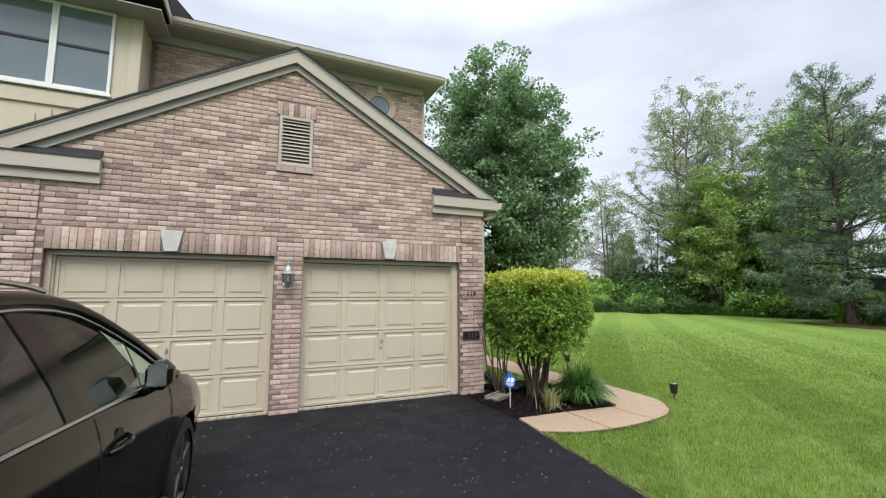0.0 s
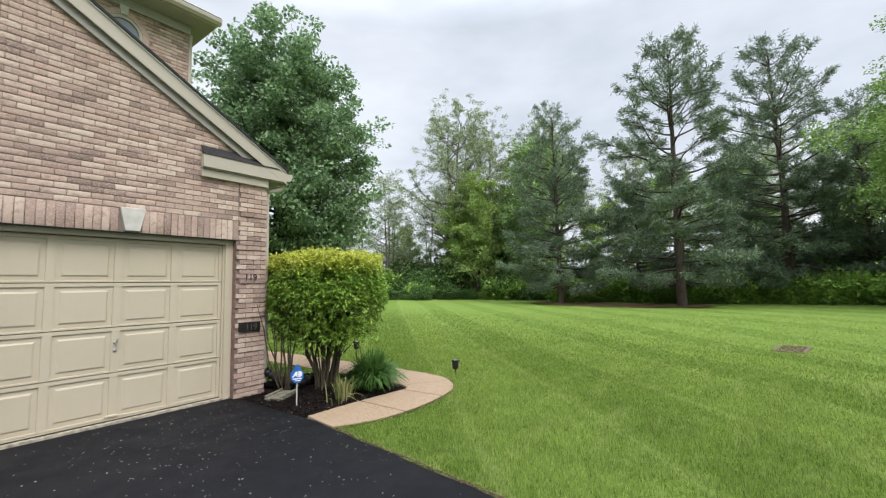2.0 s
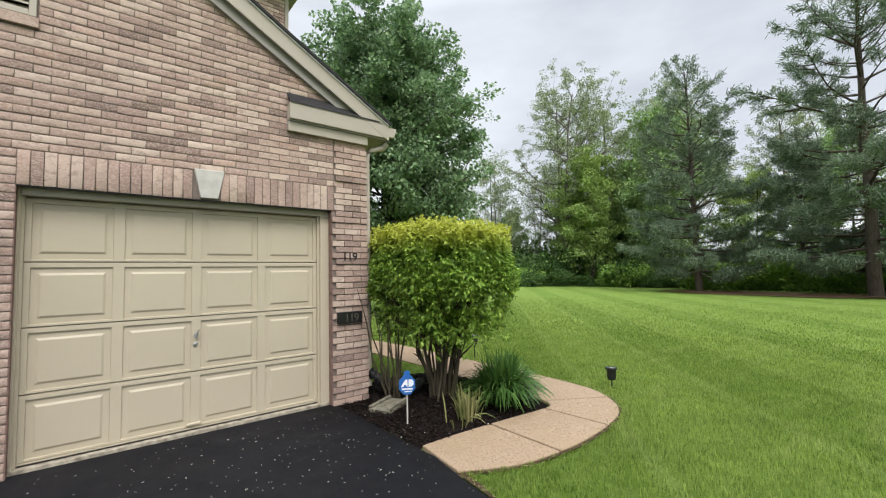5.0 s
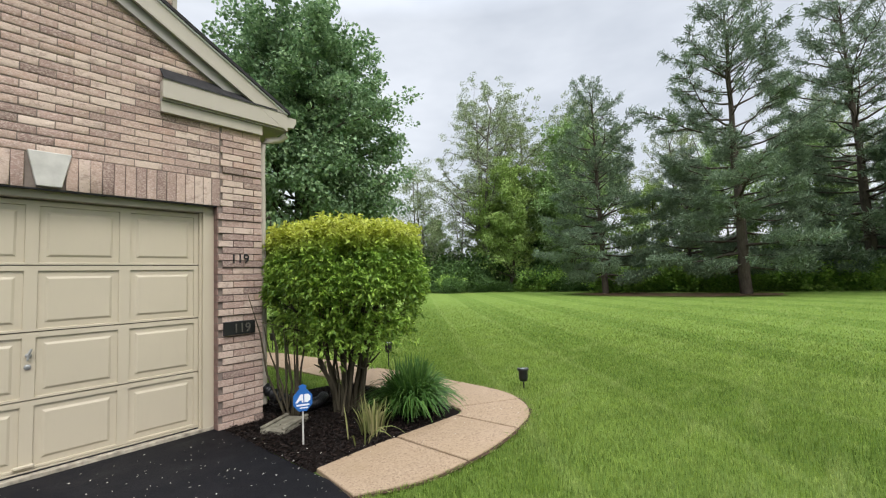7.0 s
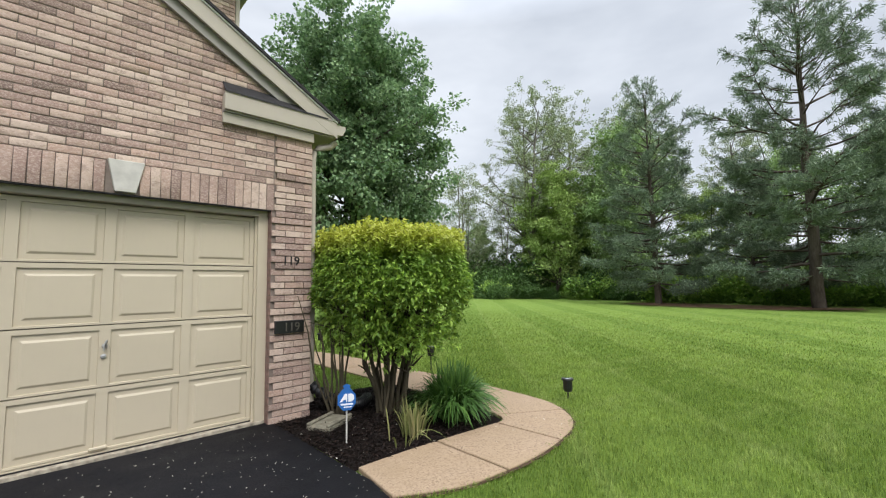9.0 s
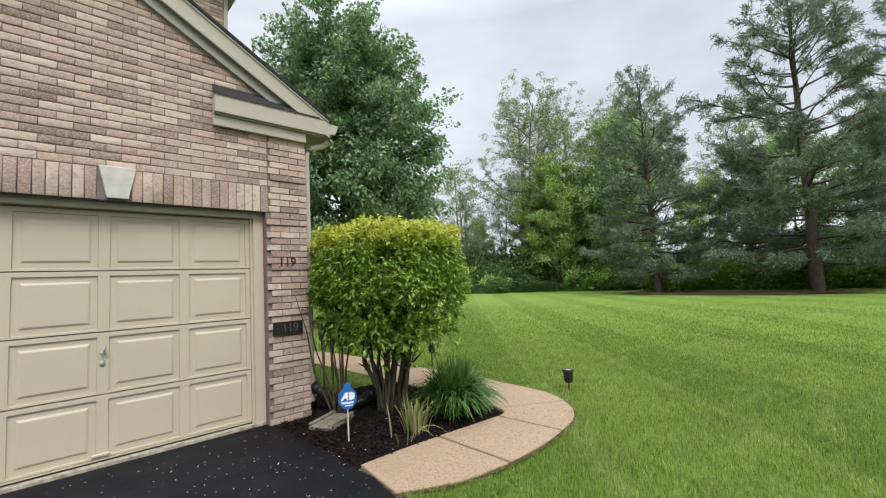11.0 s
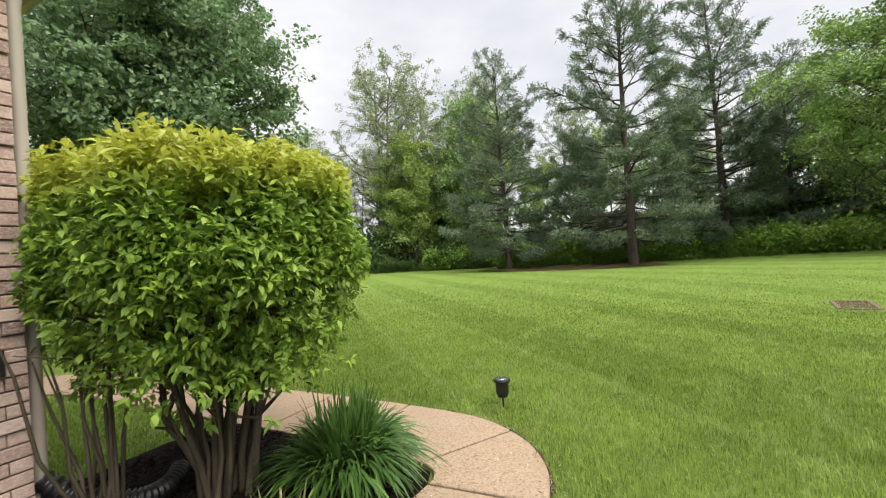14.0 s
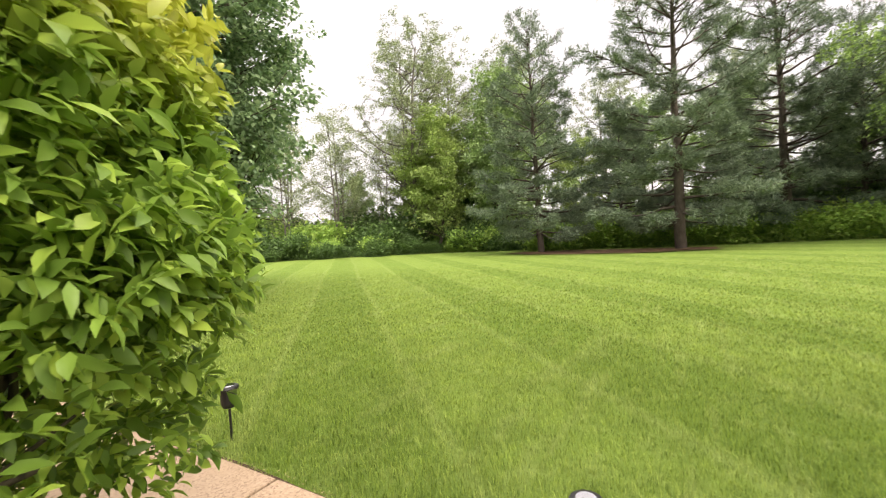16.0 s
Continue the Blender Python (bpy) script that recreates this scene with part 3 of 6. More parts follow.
def lay_bricks(items, base, y, singles):
    cache = {}
    single = [b for b in items if singles(b)][:300]
    chosen = set(single)
    vs, fs = [], []
    for b in items:
        x0, x1, z0, z1, out = b
        w, h = round((x1 - x0) / 2, 3), round((z1 - z0) / 2, 3)
        if b in chosen:
            if (w, h) not in cache:
                me = bpy.data.meshes.new("brick")
                v, f = brick_mesh(w, h)
                me.from_pydata(v, [], f)
                me.materials.append(M["brick"])
                cache[w, h] = me
            o = new("brick", cache[w, h])
            o.parent = base
            o.location = ((x0 + x1) / 2, y - out + 0.0125, (z0 + z1) / 2)
        else:
            v, f = brick_mesh(w, h)
            n = len(vs)
            dx, dz = R_B.uniform(-0.0015, 0.0015), R_B.uniform(-0.0015, 0.0015)
            v = [(p[0] + R_B.uniform(-0.0012, 0.0012) + dx, p[1], p[2] + R_B.uniform(-0.0014, 0.0014) + dz) for p in v]
            vs += [(p[0] + (x0 + x1) / 2, p[1] + y - out + 0.0125, p[2] + (z0 + z1) / 2) for p in v]
            fs += [tuple(i + n for i in q) for q in f]
    if vs:
        o = arrays("bricks", vs, fs, M["brick"], base)
        tagged(o, "pinkish-brown bricks laid in running bond", kind="stuff")


def side_walls():
    w = part("wall_side", boxed(WX1 - 0.22, WX1 - 0.004, YB + 0.26, 9.59, -0.3, 3.04), M["mortar"])
    tagged(w, "brick side wall of the garage behind the hedge", "wall", kind="structure")
    w = part("wall_side", boxed(WX0 + 0.004, WX0 + 0.22, YB + 0.26, 9.59, -0.3, 3.04), M["mortar"])
    tagged(w, "plain brick side wall of the garage", "wall", kind="structure")
    w = part("wall_upper", boxed(WX0, WX1, 9.612, 9.85, -0.3, 6.6), M["mortar"])
    tagged(w, "brown brick upper-storey wall under the main eave", "wall", kind="structure")
    for x0, x1, y0, y1 in ((WX1 - 0.22, WX1 - 0.003, 9.86, 18), (-9, -8.8, 9.2, 18), (-9, WX1 - 0.003, 18, 18.2)):
        q = part("wall_back", boxed(x0, x1, y0, y1, -0.3, 6.6), M["mortar"])
        tagged(q, "plain brick wall closing the house", "wall", kind="structure")
    q = part("floor", boxed(WX0 + 0.3, WX1 - 0.3, YB + 0.26, 9.28, -0.12, -0.02), M["stone"])
    tagged(q, "bare concrete garage floor", "floor", kind="structure")
    q = part("ceiling", boxed(WX0 + 0.3, WX1 - 0.3, YB + 0.26, 9.28, 2.8, 2.9), M["white"])
    tagged(q, "plain garage ceiling", "ceiling", kind="structure")
    return w


def upper_bricks():
    w = thing("wall_face", "brown brick face of the upper storey with a round window", "wall", kind="structure")
    items = []
    for row in range(44, 98):
        z0, z1 = row * C, (row + 1) * C
        if z1 > 6.58:
            break
        if z0 < 3.0:
            continue
        zc = (z0 + z1) / 2
        hole = []
        if abs(zc - 6.0) < 0.40:
            hw = math.sqrt(0.40 ** 2 - (zc - 6.0) ** 2)
            hole = [(3.21 - hw, 3.21 + hw)]
        for p, q in cut_out(-1.2, WX1, hole):
            for u, v in brick_spans(p, q, row):
                items.append((u + J / 2, v - J / 2, z0 + JH / 2, z1 - JH / 2, 0.0))
    lay_bricks(items, w, 9.60, lambda b: b[0] > 3.0 and b[2] > 5.2)


def garage_door(x0, x1, label, jl, jr):
    """Four sections of four raised panels, in a painted frame set back in the opening."""
    d = thing("door", label, "garage door", kind="structure")
    a, b, top = x0 + jl, x1 - jr, OH - 0.065
    part("jamb", boxed(x0, a, YB + 0.085, YD + 0.06, -0.06, OH, 0.004), M["door"], d)
    part("jamb", boxed(b, x1, YB + 0.085, YD + 0.06, -0.06, OH, 0.004), M["door"], d)
    part("head", boxed(a, b, YB + 0.07, YD + 0.06, top, OH, 0.004), M["trim"], d)
    part("lintel", boxed(x0 - 0.0, x1, YB - 0.004, YB + 0.028, OH - 0.012, OH - 0.001), M["iron"], d, "thin dark steel lintel")
    part("stop", boxed(a, a + 0.02, YD - 0.03, YD - 0.002, 0.0, top), M["door"], d)
    part("stop", boxed(b - 0.02, b, YD - 0.03, YD - 0.002, 0.0, top), M["door"], d)
    part("threshold", boxed(x0, x1, YD - 0.07, YD + 0.05, -0.12, 0.006, 0.004), M["worn"], d, "flaking pale concrete threshold strip")
    part("seal", boxed(a + 0.02, b - 0.02, YD - 0.012, YD + 0.03, 0.008, 0.018), M["black"], d, "dark bottom seal")
    part("bottom_rail", boxed(a + 0.02, b - 0.02, YD - 0.004, YD + 0.03, 0.018, 0.0295), M["door"], d)
    n, zb = 4, 0.030
    sh = 0.509
    cw = (b - a - 0.04) / 4
    sx = 0.038
    pw, ph = cw / 2 - sx, 0.223

    def panel_mesh():
        rings = [(0, 0.0), (0.003, 0.015), (0.046, 0.013), (0.062, 0.004), (0.066, 0.003)]
        v, f = [], []
        for ins, dep in rings:
            w, h = pw - ins, ph - ins
            v += [(-w, dep, -h), (w, dep, -h), (w, dep, h), (-w, dep, h)]
        for k in range(len(rings) - 1):
            for q in range(4):
                r = (q + 1) % 4
                f.append((k * 4 + q, k * 4 + r, k * 4 + 4 + r, k * 4 + 4 + q))
        m = (len(rings) - 1) * 4
        f.append((m, m + 1, m + 2, m + 3))
        me = bpy.data.meshes.new("panel")
        me.from_pydata(v, [], f)
        me.materials.append(M["door"])
        return me

    pm = panel_mesh()
    for s in range(n):
        z0 = zb + s * sh + 0.0045
        z1 = zb + (s + 1) * sh - 0.0045
        bm = bmesh.new()
        xs = [a + 0.02]
        for c in range(4):
            xc = a + 0.02 + cw * (c + 0.5)
            xs += [xc - pw, xc + pw]
        xs.append(b - 0.02)
        zc = zb + (s + 0.5) * sh - 0.011
        zs = [z0, zc - ph, zc + ph, z1]
        grid = [[bm.verts.new((x, YD, z)) for z in zs] for x in xs]
        for i in range(len(xs) - 1):
            for k in range(3):
                if i % 2 == 1 and k == 1:
                    continue
                bm.faces.new((grid[i][k], grid[i + 1][k], grid[i + 1][k + 1], grid[i][k + 1]))
        lip = [bm.verts.new(p) for p in ((xs[0], YD + 0.035, z0), (xs[-1], YD + 0.035, z0), (xs[-1], YD + 0.035, z1), (xs[0], YD + 0.035, z1))]
        bm.faces.new((grid[0][0], lip[0], lip[1], grid[-1][0]))
        bm.faces.new((grid[0][-1], grid[-1][-1], lip[2], lip[3]))
        bm.faces.new(lip)
        sec = part("section", bm, M["door"], d)
        for c in range(4):
            o = new("panel", pm)
            o.parent = sec
            o.location = (a + 0.02 + cw * (c + 0.5), YD, zc)
    xm = (a + b) / 2
    zl = zb + sh * 1.5 + 0.04
    v, f = tube_arrays([(xm, YD + 0.002, zl + 0.04), (xm, YD - 0.008, zl + 0.04), (xm, YD - 0.012, zl + 0.04)], [0.02, 0.019, 0.010], 14)
    arrays("lock_rosette", v, f, M["satin"], d, "round satin rosette")
    tubes("lock_handle", [([(xm, YD - 0.006, zl + 0.04), (xm, YD - 0.030, zl + 0.04), (xm + 0.004, YD - 0.034, zl + 0.062), (xm + 0.013, YD - 0.034, zl + 0.09)], [0.008, 0.010, 0.011, 0.007]),
                          ([(xm, YD - 0.030, zl + 0.045), (xm - 0.008, YD - 0.033, zl + 0.005)], [0.010, 0.006])], M["satin"], d, "satin metal turn handle", 8)
    v, f = tube_arrays([(xm - 0.004, YD + 0.002, zl - 0.045), (xm - 0.004, YD - 0.010, zl - 0.045), (xm - 0.004, YD - 0.013, zl - 0.045), (xm - 0.004, YD - 0.013, zl - 0.045)], [0.021, 0.020, 0.017, 0.001], 16)
    arrays("lock_cylinder", v, f, M["satin"], d, "round satin keyhole")
    bm = bmesh.new()
    for xa, xb in ((x0 - 0.004, x0 + 0.003), (x1 - 0.003, x1 + 0.004)):
        for i in range(32):
            box(bm, xa, xb, YB - 0.004, YB + 0.083, OH - (i + 1) * C + 0.004, OH - i * C - 0.004)
    tagged(part("reveal_bricks", bm, M["reveal"], d), "dull reddish brick ends in the door reveal", kind="stuff")
    part("lift_handle", boxed(xm - 0.07, xm + 0.05, YD - 0.022, YD + 0.001, zb + 0.02, zb + 0.045, 0.006), M["door"], d)
    return d


def keystone(x):
    bm = prism([(x - 0.073, OH + 0.012), (x + 0.073, OH + 0.012), (x + 0.128, OH + 0.28), (x - 0.128, OH + 0.28)], YB - 0.035, YB + 0.03)
    bmesh.ops.bevel(bm, geom=bm.edges[:], offset=0.005, segments=1, affect="EDGES")
    k = part("keystone", bm, M["stone"])
    tagged(k, "pale cast-stone keystone over the garage door", "keystone", "keystones over the doors")


def gable_vent():
    v = thing("gable_vent", "taupe louvred gable vent with brick sill", "vent")
    a, b, c, d = VENT
    for x0, x1, z0, z1 in ((a, a + 0.045, c, d), (b - 0.045, b, c, d), (a + 0.045, b - 0.045, c, c + 0.045), (a + 0.045, b - 0.045, d - 0.045, d)):
        part("frame", boxed(x0, x1, YB - 0.02, YB + 0.08, z0, z1, 0.004), M["trim"], v)
    part("backing", boxed(a, b, YB + 0.1, YB + 0.12, c, d), M["black"], v)
    n = 13
    for k in range(n):
        z = c + 0.06 + (d - c - 0.12) * k / (n - 1)
        bm = bmesh.new()
        p = [bm.verts.new(q) for q in ((a + 0.045, YB - 0.008, z - 0.022), (b - 0.045, YB - 0.008, z - 0.022), (b - 0.045, YB + 0.05, z + 0.03), (a + 0.045, YB + 0.05, z + 0.03))]
        bm.faces.new(p)
        g = bmesh.ops.extrude_face_region(bm, geom=bm.faces[:])
        for q in g["geom"]:
            if isinstance(q, bmesh.types.BMVert):
                q.co.z += 0.008
        part("slat", bm, M["trim"], v)
    for k in range(2):
        part("sill", boxed(a - 0.02 + k * 0.255, a + 0.23 + k * 0.255, YB - 0.03, YB + 0.02, c - 0.088, c - 0.006, 0.004), M["brick"], v)


def roofs():
    """Garage gable roof, its rake boards and returns, then the main eave and roof above."""
    yf, yr = 6.62, 9.60
    roof = thing("garage_roof", "dark shingled gable roof with taupe rake boards", "roof", kind="structure")
    ex_r, ex_l = 4.54, 2 * APX - 4.54
    top = lambda x: APZ - SLOPE * abs(x - APX)
    for ex in (ex_l, ex_r):
        s = 1 if ex > APX else -1
        pts = [(APX, APZ + 0.005), (ex + 0.02 * s, top(ex) + 0.005 - 0.0116), (ex + 0.02 * s, top(ex) + 0.027), (APX, APZ + 0.04)]
        part("shingles", prism(pts, yf - 0.03, yr), M["shingle"], roof, "dark grey asphalt shingles")
        pts = [(APX, APZ), (ex, top(ex)), (ex, top(ex) - 0.19), (APX, APZ - 0.19)]
        part("rake_board", prism(pts, yf, yf + 0.03), M["trim"], roof)
        pts = [(APX, APZ + 0.004), (ex, top(ex) + 0.004), (ex, top(ex) - 0.014), (APX, APZ - 0.014)]
        part("drip_edge", prism(pts, yf - 0.014, yf - 0.002), M["white"], roof, "thin pale metal drip edge")
        pts = [(APX, APZ - 0.02), (ex, top(ex) - 0.02), (ex, top(ex) - 0.04), (APX, APZ - 0.04)]
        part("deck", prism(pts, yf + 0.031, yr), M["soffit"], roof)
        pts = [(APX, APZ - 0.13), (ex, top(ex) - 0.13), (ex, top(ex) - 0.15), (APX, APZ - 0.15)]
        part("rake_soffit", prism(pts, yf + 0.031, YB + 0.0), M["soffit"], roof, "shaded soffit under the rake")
        # frieze in the darkened paint, its colour carrying the shadow below the rake
        pts = [(APX, APZ - 0.151), (ex - 0.42 * s, top(ex - 0.42 * s) - 0.151), (ex - 0.42 * s, top(ex - 0.42 * s) - 0.29), (APX, APZ - 0.29)]
        part("frieze_board", prism(pts, YB - 0.045, YB - 0.008), M["soffit"], roof)
        # the cornice return at the foot of the rake
        xi = 3.34 if s > 0 else -1.07
        x0, x1 = sorted((xi, ex))
        part("return_face", boxed(x0, x1, yf + 0.002, yf + 0.03, 3.06, 3.235, 0.004), M["trim"], roof)
        xa, xb = (xi, xi + 0.03) if s > 0 else (xi - 0.03, xi)
        part("return_end", boxed(xa, xb, yf + 0.031, YB - 0.006, 3.06, 3.225, 0.004), M["trim"], roof)
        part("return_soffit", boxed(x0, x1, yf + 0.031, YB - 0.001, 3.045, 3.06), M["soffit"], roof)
        fx0, fx1 = (xi - 0.0, WX1 - 0.0) if s > 0 else (WX0, xi)
        part("return_frieze", boxed(fx0, fx1, YB - 0.05, YB - 0.008, 2.94, 3.044, 0.004), M["trim"], roof)
        part("return_flashing", boxed(x0, x1, yf - 0.006, yf + 0.001, 3.228, 3.240), M["soffit"], roof, "thin dull metal flashing")
        bm = bmesh.new()
        v = [bm.verts.new(p) for p in ((x0, yf - 0.008, 3.243), (x1 - 0.12 * (s > 0), yf - 0.008, 3.243), (x1 - 0.12 * (s > 0), YB, 3.37), (x0 + 0.12 * (s < 0), YB, 3.37))]
        bm.faces.new(v)
        r = bmesh.ops.extrude_face_region(bm, geom=bm.faces[:])
        for q in r["geom"]:
            if isinstance(q, bmesh.types.BMVert):
                q.co.z -= 0.012
        part("return_shingles", bm, M["shingle"], roof, "small sloping strip of dark shingles")
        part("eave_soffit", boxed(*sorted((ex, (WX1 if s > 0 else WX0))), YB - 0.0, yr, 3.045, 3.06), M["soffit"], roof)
    # the gutter along the right eave, seen from its end, and its downspout
    g = thing("gutter", "pale taupe metal eave gutter with downspout at the corner", "gutter")
    pts = [(ex_r - 0.0, 3.20), (ex_r + 0.11, 3.20), (ex_r + 0.11, 3.16), (ex_r + 0.075, 3.09), (ex_r, 3.08)]
    part("trough", prism(pts, yf + 0.005, yr), M["trim"], g)
    px = WX1 + 0.05
    tubes("downspout", [([(ex_r + 0.04, 6.74, 3.09), (ex_r + 0.035, 6.74, 3.02), (ex_r - 0.02, 6.75, 2.965), (px + 0.05, 6.78, 2.93), (px + 0.01, 6.80, 2.88), (px, 6.80, 2.78), (px, 6.80, 2.2), (px, 6.80, 0.1)], [0.038] * 8)], M["trim"], g, "", 8)

    up = thing("main_roof", "dark main roof with deep taupe eave and soffit", "roof", kind="structure")
    ye, ze = 9.15, 6.60
    part("fascia", boxed(-0.92, 4.62, ye, ye + 0.03, ze + 0.02, ze + 0.16), M["trim"], up)
    part("eave_gutter", prism([(ye - 0.11, ze + 0.15), (ye - 0.001, ze + 0.15), (ye - 0.001, ze + 0.03), (ye - 0.06, ze + 0.03), (ye - 0.10, ze + 0.08)], -0.94, 4.66, "x"), M["trim"], up, "long taupe eave gutter")
    part("soffit", boxed(-1.3, 4.60, ye + 0.031, 9.60, ze + 0.02, ze + 0.04), M["soffit"], up)
    part("frieze", boxed(-1.3, WX1 + 0.01, 9.54, 9.575, 6.45, ze + 0.019), M["soffit"], up)
    part("side_fascia", boxed(4.59, 4.62, ye + 0.031, 18.4, ze + 0.02, ze + 0.16), M["trim"], up)
    part("side_soffit", boxed(WX1 - 0.1, 4.59, 9.601, 18.3, ze + 0.02, ze + 0.04), M["soffit"], up)
    part("roof_slope", prism([(ye - 0.10, ze + 0.17), (13.6, ze + 2.7), (18.4, ze + 0.17)], -9.0, 4.64, "x"), M["shingle"], up, "dark grey asphalt shingles")
    g2 = part("downspout", boxed(WX1 + 0.01, WX1 + 0.08, 9.62, 9.70, 3.0, 6.5, 0.01), M["trim"], up)


def bay():
    """The panelled storey that stands forward, with its pair of sash windows."""
    y, x1, x0 = 8.80, -1.27, -6.0
    w = thing("wall_bay", "cream panelled upper-storey bay beside the brick", "wall", kind="structure")
    part("core", boxed(x0, x1 - 0.002, y + 0.02, 9.6, 2.9, 6.42), M["door"], w)
    wl, wr, wb, wt = -3.21, -1.635, 4.93, 6.375
    part("corner_board", boxed(-1.42, x1, y - 0.015, y + 0.019, 3.0, 6.42, 0.004), M["door"], w)
    part("corner_board", boxed(x1 - 0.001, x1 + 0.02, y - 0.015, y + 0.12, 3.0, 6.42, 0.004), M["door"], w)
    part("apron", boxed(x0, -1.43, y - 0.018, y + 0.019, 4.62, 4.84, 0.004), M["door"], w)
    part("head_board", boxed(x0, -1.43, y - 0.012, y + 0.019, 6.39, 6.42, 0.003), M["trim"], w)
    for k in range(4):
        a = -1.45 - 0.86 * (k + 1)
        part("stile", boxed(a + 0.82 - 0.14, a + 0.82, y - 0.014, y + 0.019, 3.3, 4.55, 0.004), M["door"], w)
        part("panel", boxed(a + 0.06, a + 0.62, y - 0.004, y + 0.019, 3.4, 4.46, 0.004), M["door"], w)
    win = thing("window", "pair of white-framed sash windows with drawn curtains", "window", kind="structure")
    xm = (wl + wr) / 2
    for a, b in ((wl, xm), (xm, wr)):
        for u, v, c, d in ((a, a + 0.045, wb, wt), (b - 0.045, b, wb, wt), (a + 0.045, b - 0.045, wb, wb + 0.045), (a + 0.045, b - 0.045, wt - 0.045, wt)):
            part("frame", boxed(u, v, y - 0.03, y + 0.018, c, d, 0.003), M["white"], win)
        zm = (wb + wt) / 2 + 0.02
        part("pane", boxed(a + 0.045, b - 0.045, y + 0.004, y + 0.01, wb + 0.045, zm - 0.02), M["pane"], win)
        part("pane", boxed(a + 0.045, b - 0.045, y - 0.006, y + 0.002, zm + 0.02, wt - 0.045), M["pane"], win)
        part("meeting_rail", boxed(a + 0.045, b - 0.045, y - 0.012, y + 0.012, zm - 0.02, zm + 0.02), M["iron"], win, "dark meeting rail")
    part("window_sill", boxed(wl - 0.03, wr + 0.03, y - 0.055, y - 0.0, wb - 0.05, wb - 0.002, 0.004), M["white"], win)
    r = thing("bay_roof", "deep eave with gutter over the panelled bay", "roof", kind="structure")
    ze = 6.60
    part("fascia", boxed(x0, -0.89, 8.33, 8.36, ze - 0.0, ze + 0.16), M["trim"], r)
    part("gutter", prism([(8.22, ze + 0.15), (8.329, ze + 0.15), (8.329, ze + 0.03), (8.27, ze + 0.03), (8.23, ze + 0.08)], x0, -0.86, "x"), M["trim"], r)
    part("side_fascia", boxed(-0.92, -0.89, 8.361, 9.149, ze - 0.0, ze + 0.16), M["trim"], r)
    part("soffit", boxed(x0, -0.921, 8.361, 9.2, ze - 0.22, ze - 0.2), M["soffit"], r)
    part("roof_slope", prism([(8.22, ze + 0.165), (13.4, ze + 2.5), (9.14, ze + 0.165)], x0, -0.88, "x"), M["shingle"], r, "dark grey asphalt shingles")


def round_window():
    cx, cz, r = 3.21, 6.0, 0.28
    w = thing("window", "small round window with keystones in brick", "window", kind="structure")
    n = 28

    def ring(r0, r1, y0, y1):
        bm = bmesh.new()
        rows = []
        for k in range(n):
            a = 2 * math.pi * k / n
            rows.append([bm.verts.new((cx + rr * math.cos(a), yy, cz + rr * math.sin(a))) for rr, yy in ((r0, y1), (r0, y0), (r1, y0), (r1, y1))])
        for k in range(n):
            p, q = rows[k], rows[(k + 1) % n]
            for i in range(3):
                bm.faces.new((p[i], p[i + 1], q[i + 1], q[i]))
        bmesh.ops.recalc_face_normals(bm, faces=bm.faces)
        return bm

    part("frame", ring(r - 0.03, r + 0.02, 9.575, 9.61), M["trim"], w)
    part("arch", ring(r + 0.021, r + 0.12, 9.565, 9.61), M["brick"], w)
    bm = bmesh.new()
    bmesh.ops.create_circle(bm, cap_ends=True, segments=n, radius=r - 0.03, matrix=Matrix.Translation((cx, 9.60, cz)) @ Matrix.Rotation(math.pi / 2, 4, "X"))
    part("pane", bm, M["pane"], w)
    for a in (0, 180):
        m = Matrix.Translation((cx, 0, cz)) @ Matrix.Rotation(radians(a), 4, "Y")
        bm = prism([(-0.05, r + 0.03), (0.05, r + 0.03), (0.07, r + 0.19), (-0.07, r + 0.19)], 9.535, 9.60)
        bm.transform(m)
        part("keystone", bm, M["stone"], w, "pale stone keystone")


side_walls()
garage_door(*OPEN[0], "closed cream panelled garage door with small chrome lock", 0.06, 0.035)
garage_door(*OPEN[1], "closed cream panelled garage door beside the house corner", 0.022, 0.10)
keystone(-0.29)
keystone(2.615)
gable_vent()
roofs()
bay()
round_window()


# ---- things on the wall ----
def lathe(profile, n=12):
    bm = bmesh.new()
    rings = [[bm.verts.new((r * math.cos(2 * math.pi * k / n), r * math.sin(2 * math.pi * k / n), z)) for k in range(n)] for r, z in profile]
    for a, b in zip(rings, rings[1:]):
        for k in range(n):
            j = (k + 1) % n
            bm.faces.new((a[k], a[j], b[j], b[k]))
    bm.faces.new(rings[0][::-1])
    bm.faces.new(rings[-1])
    return bm


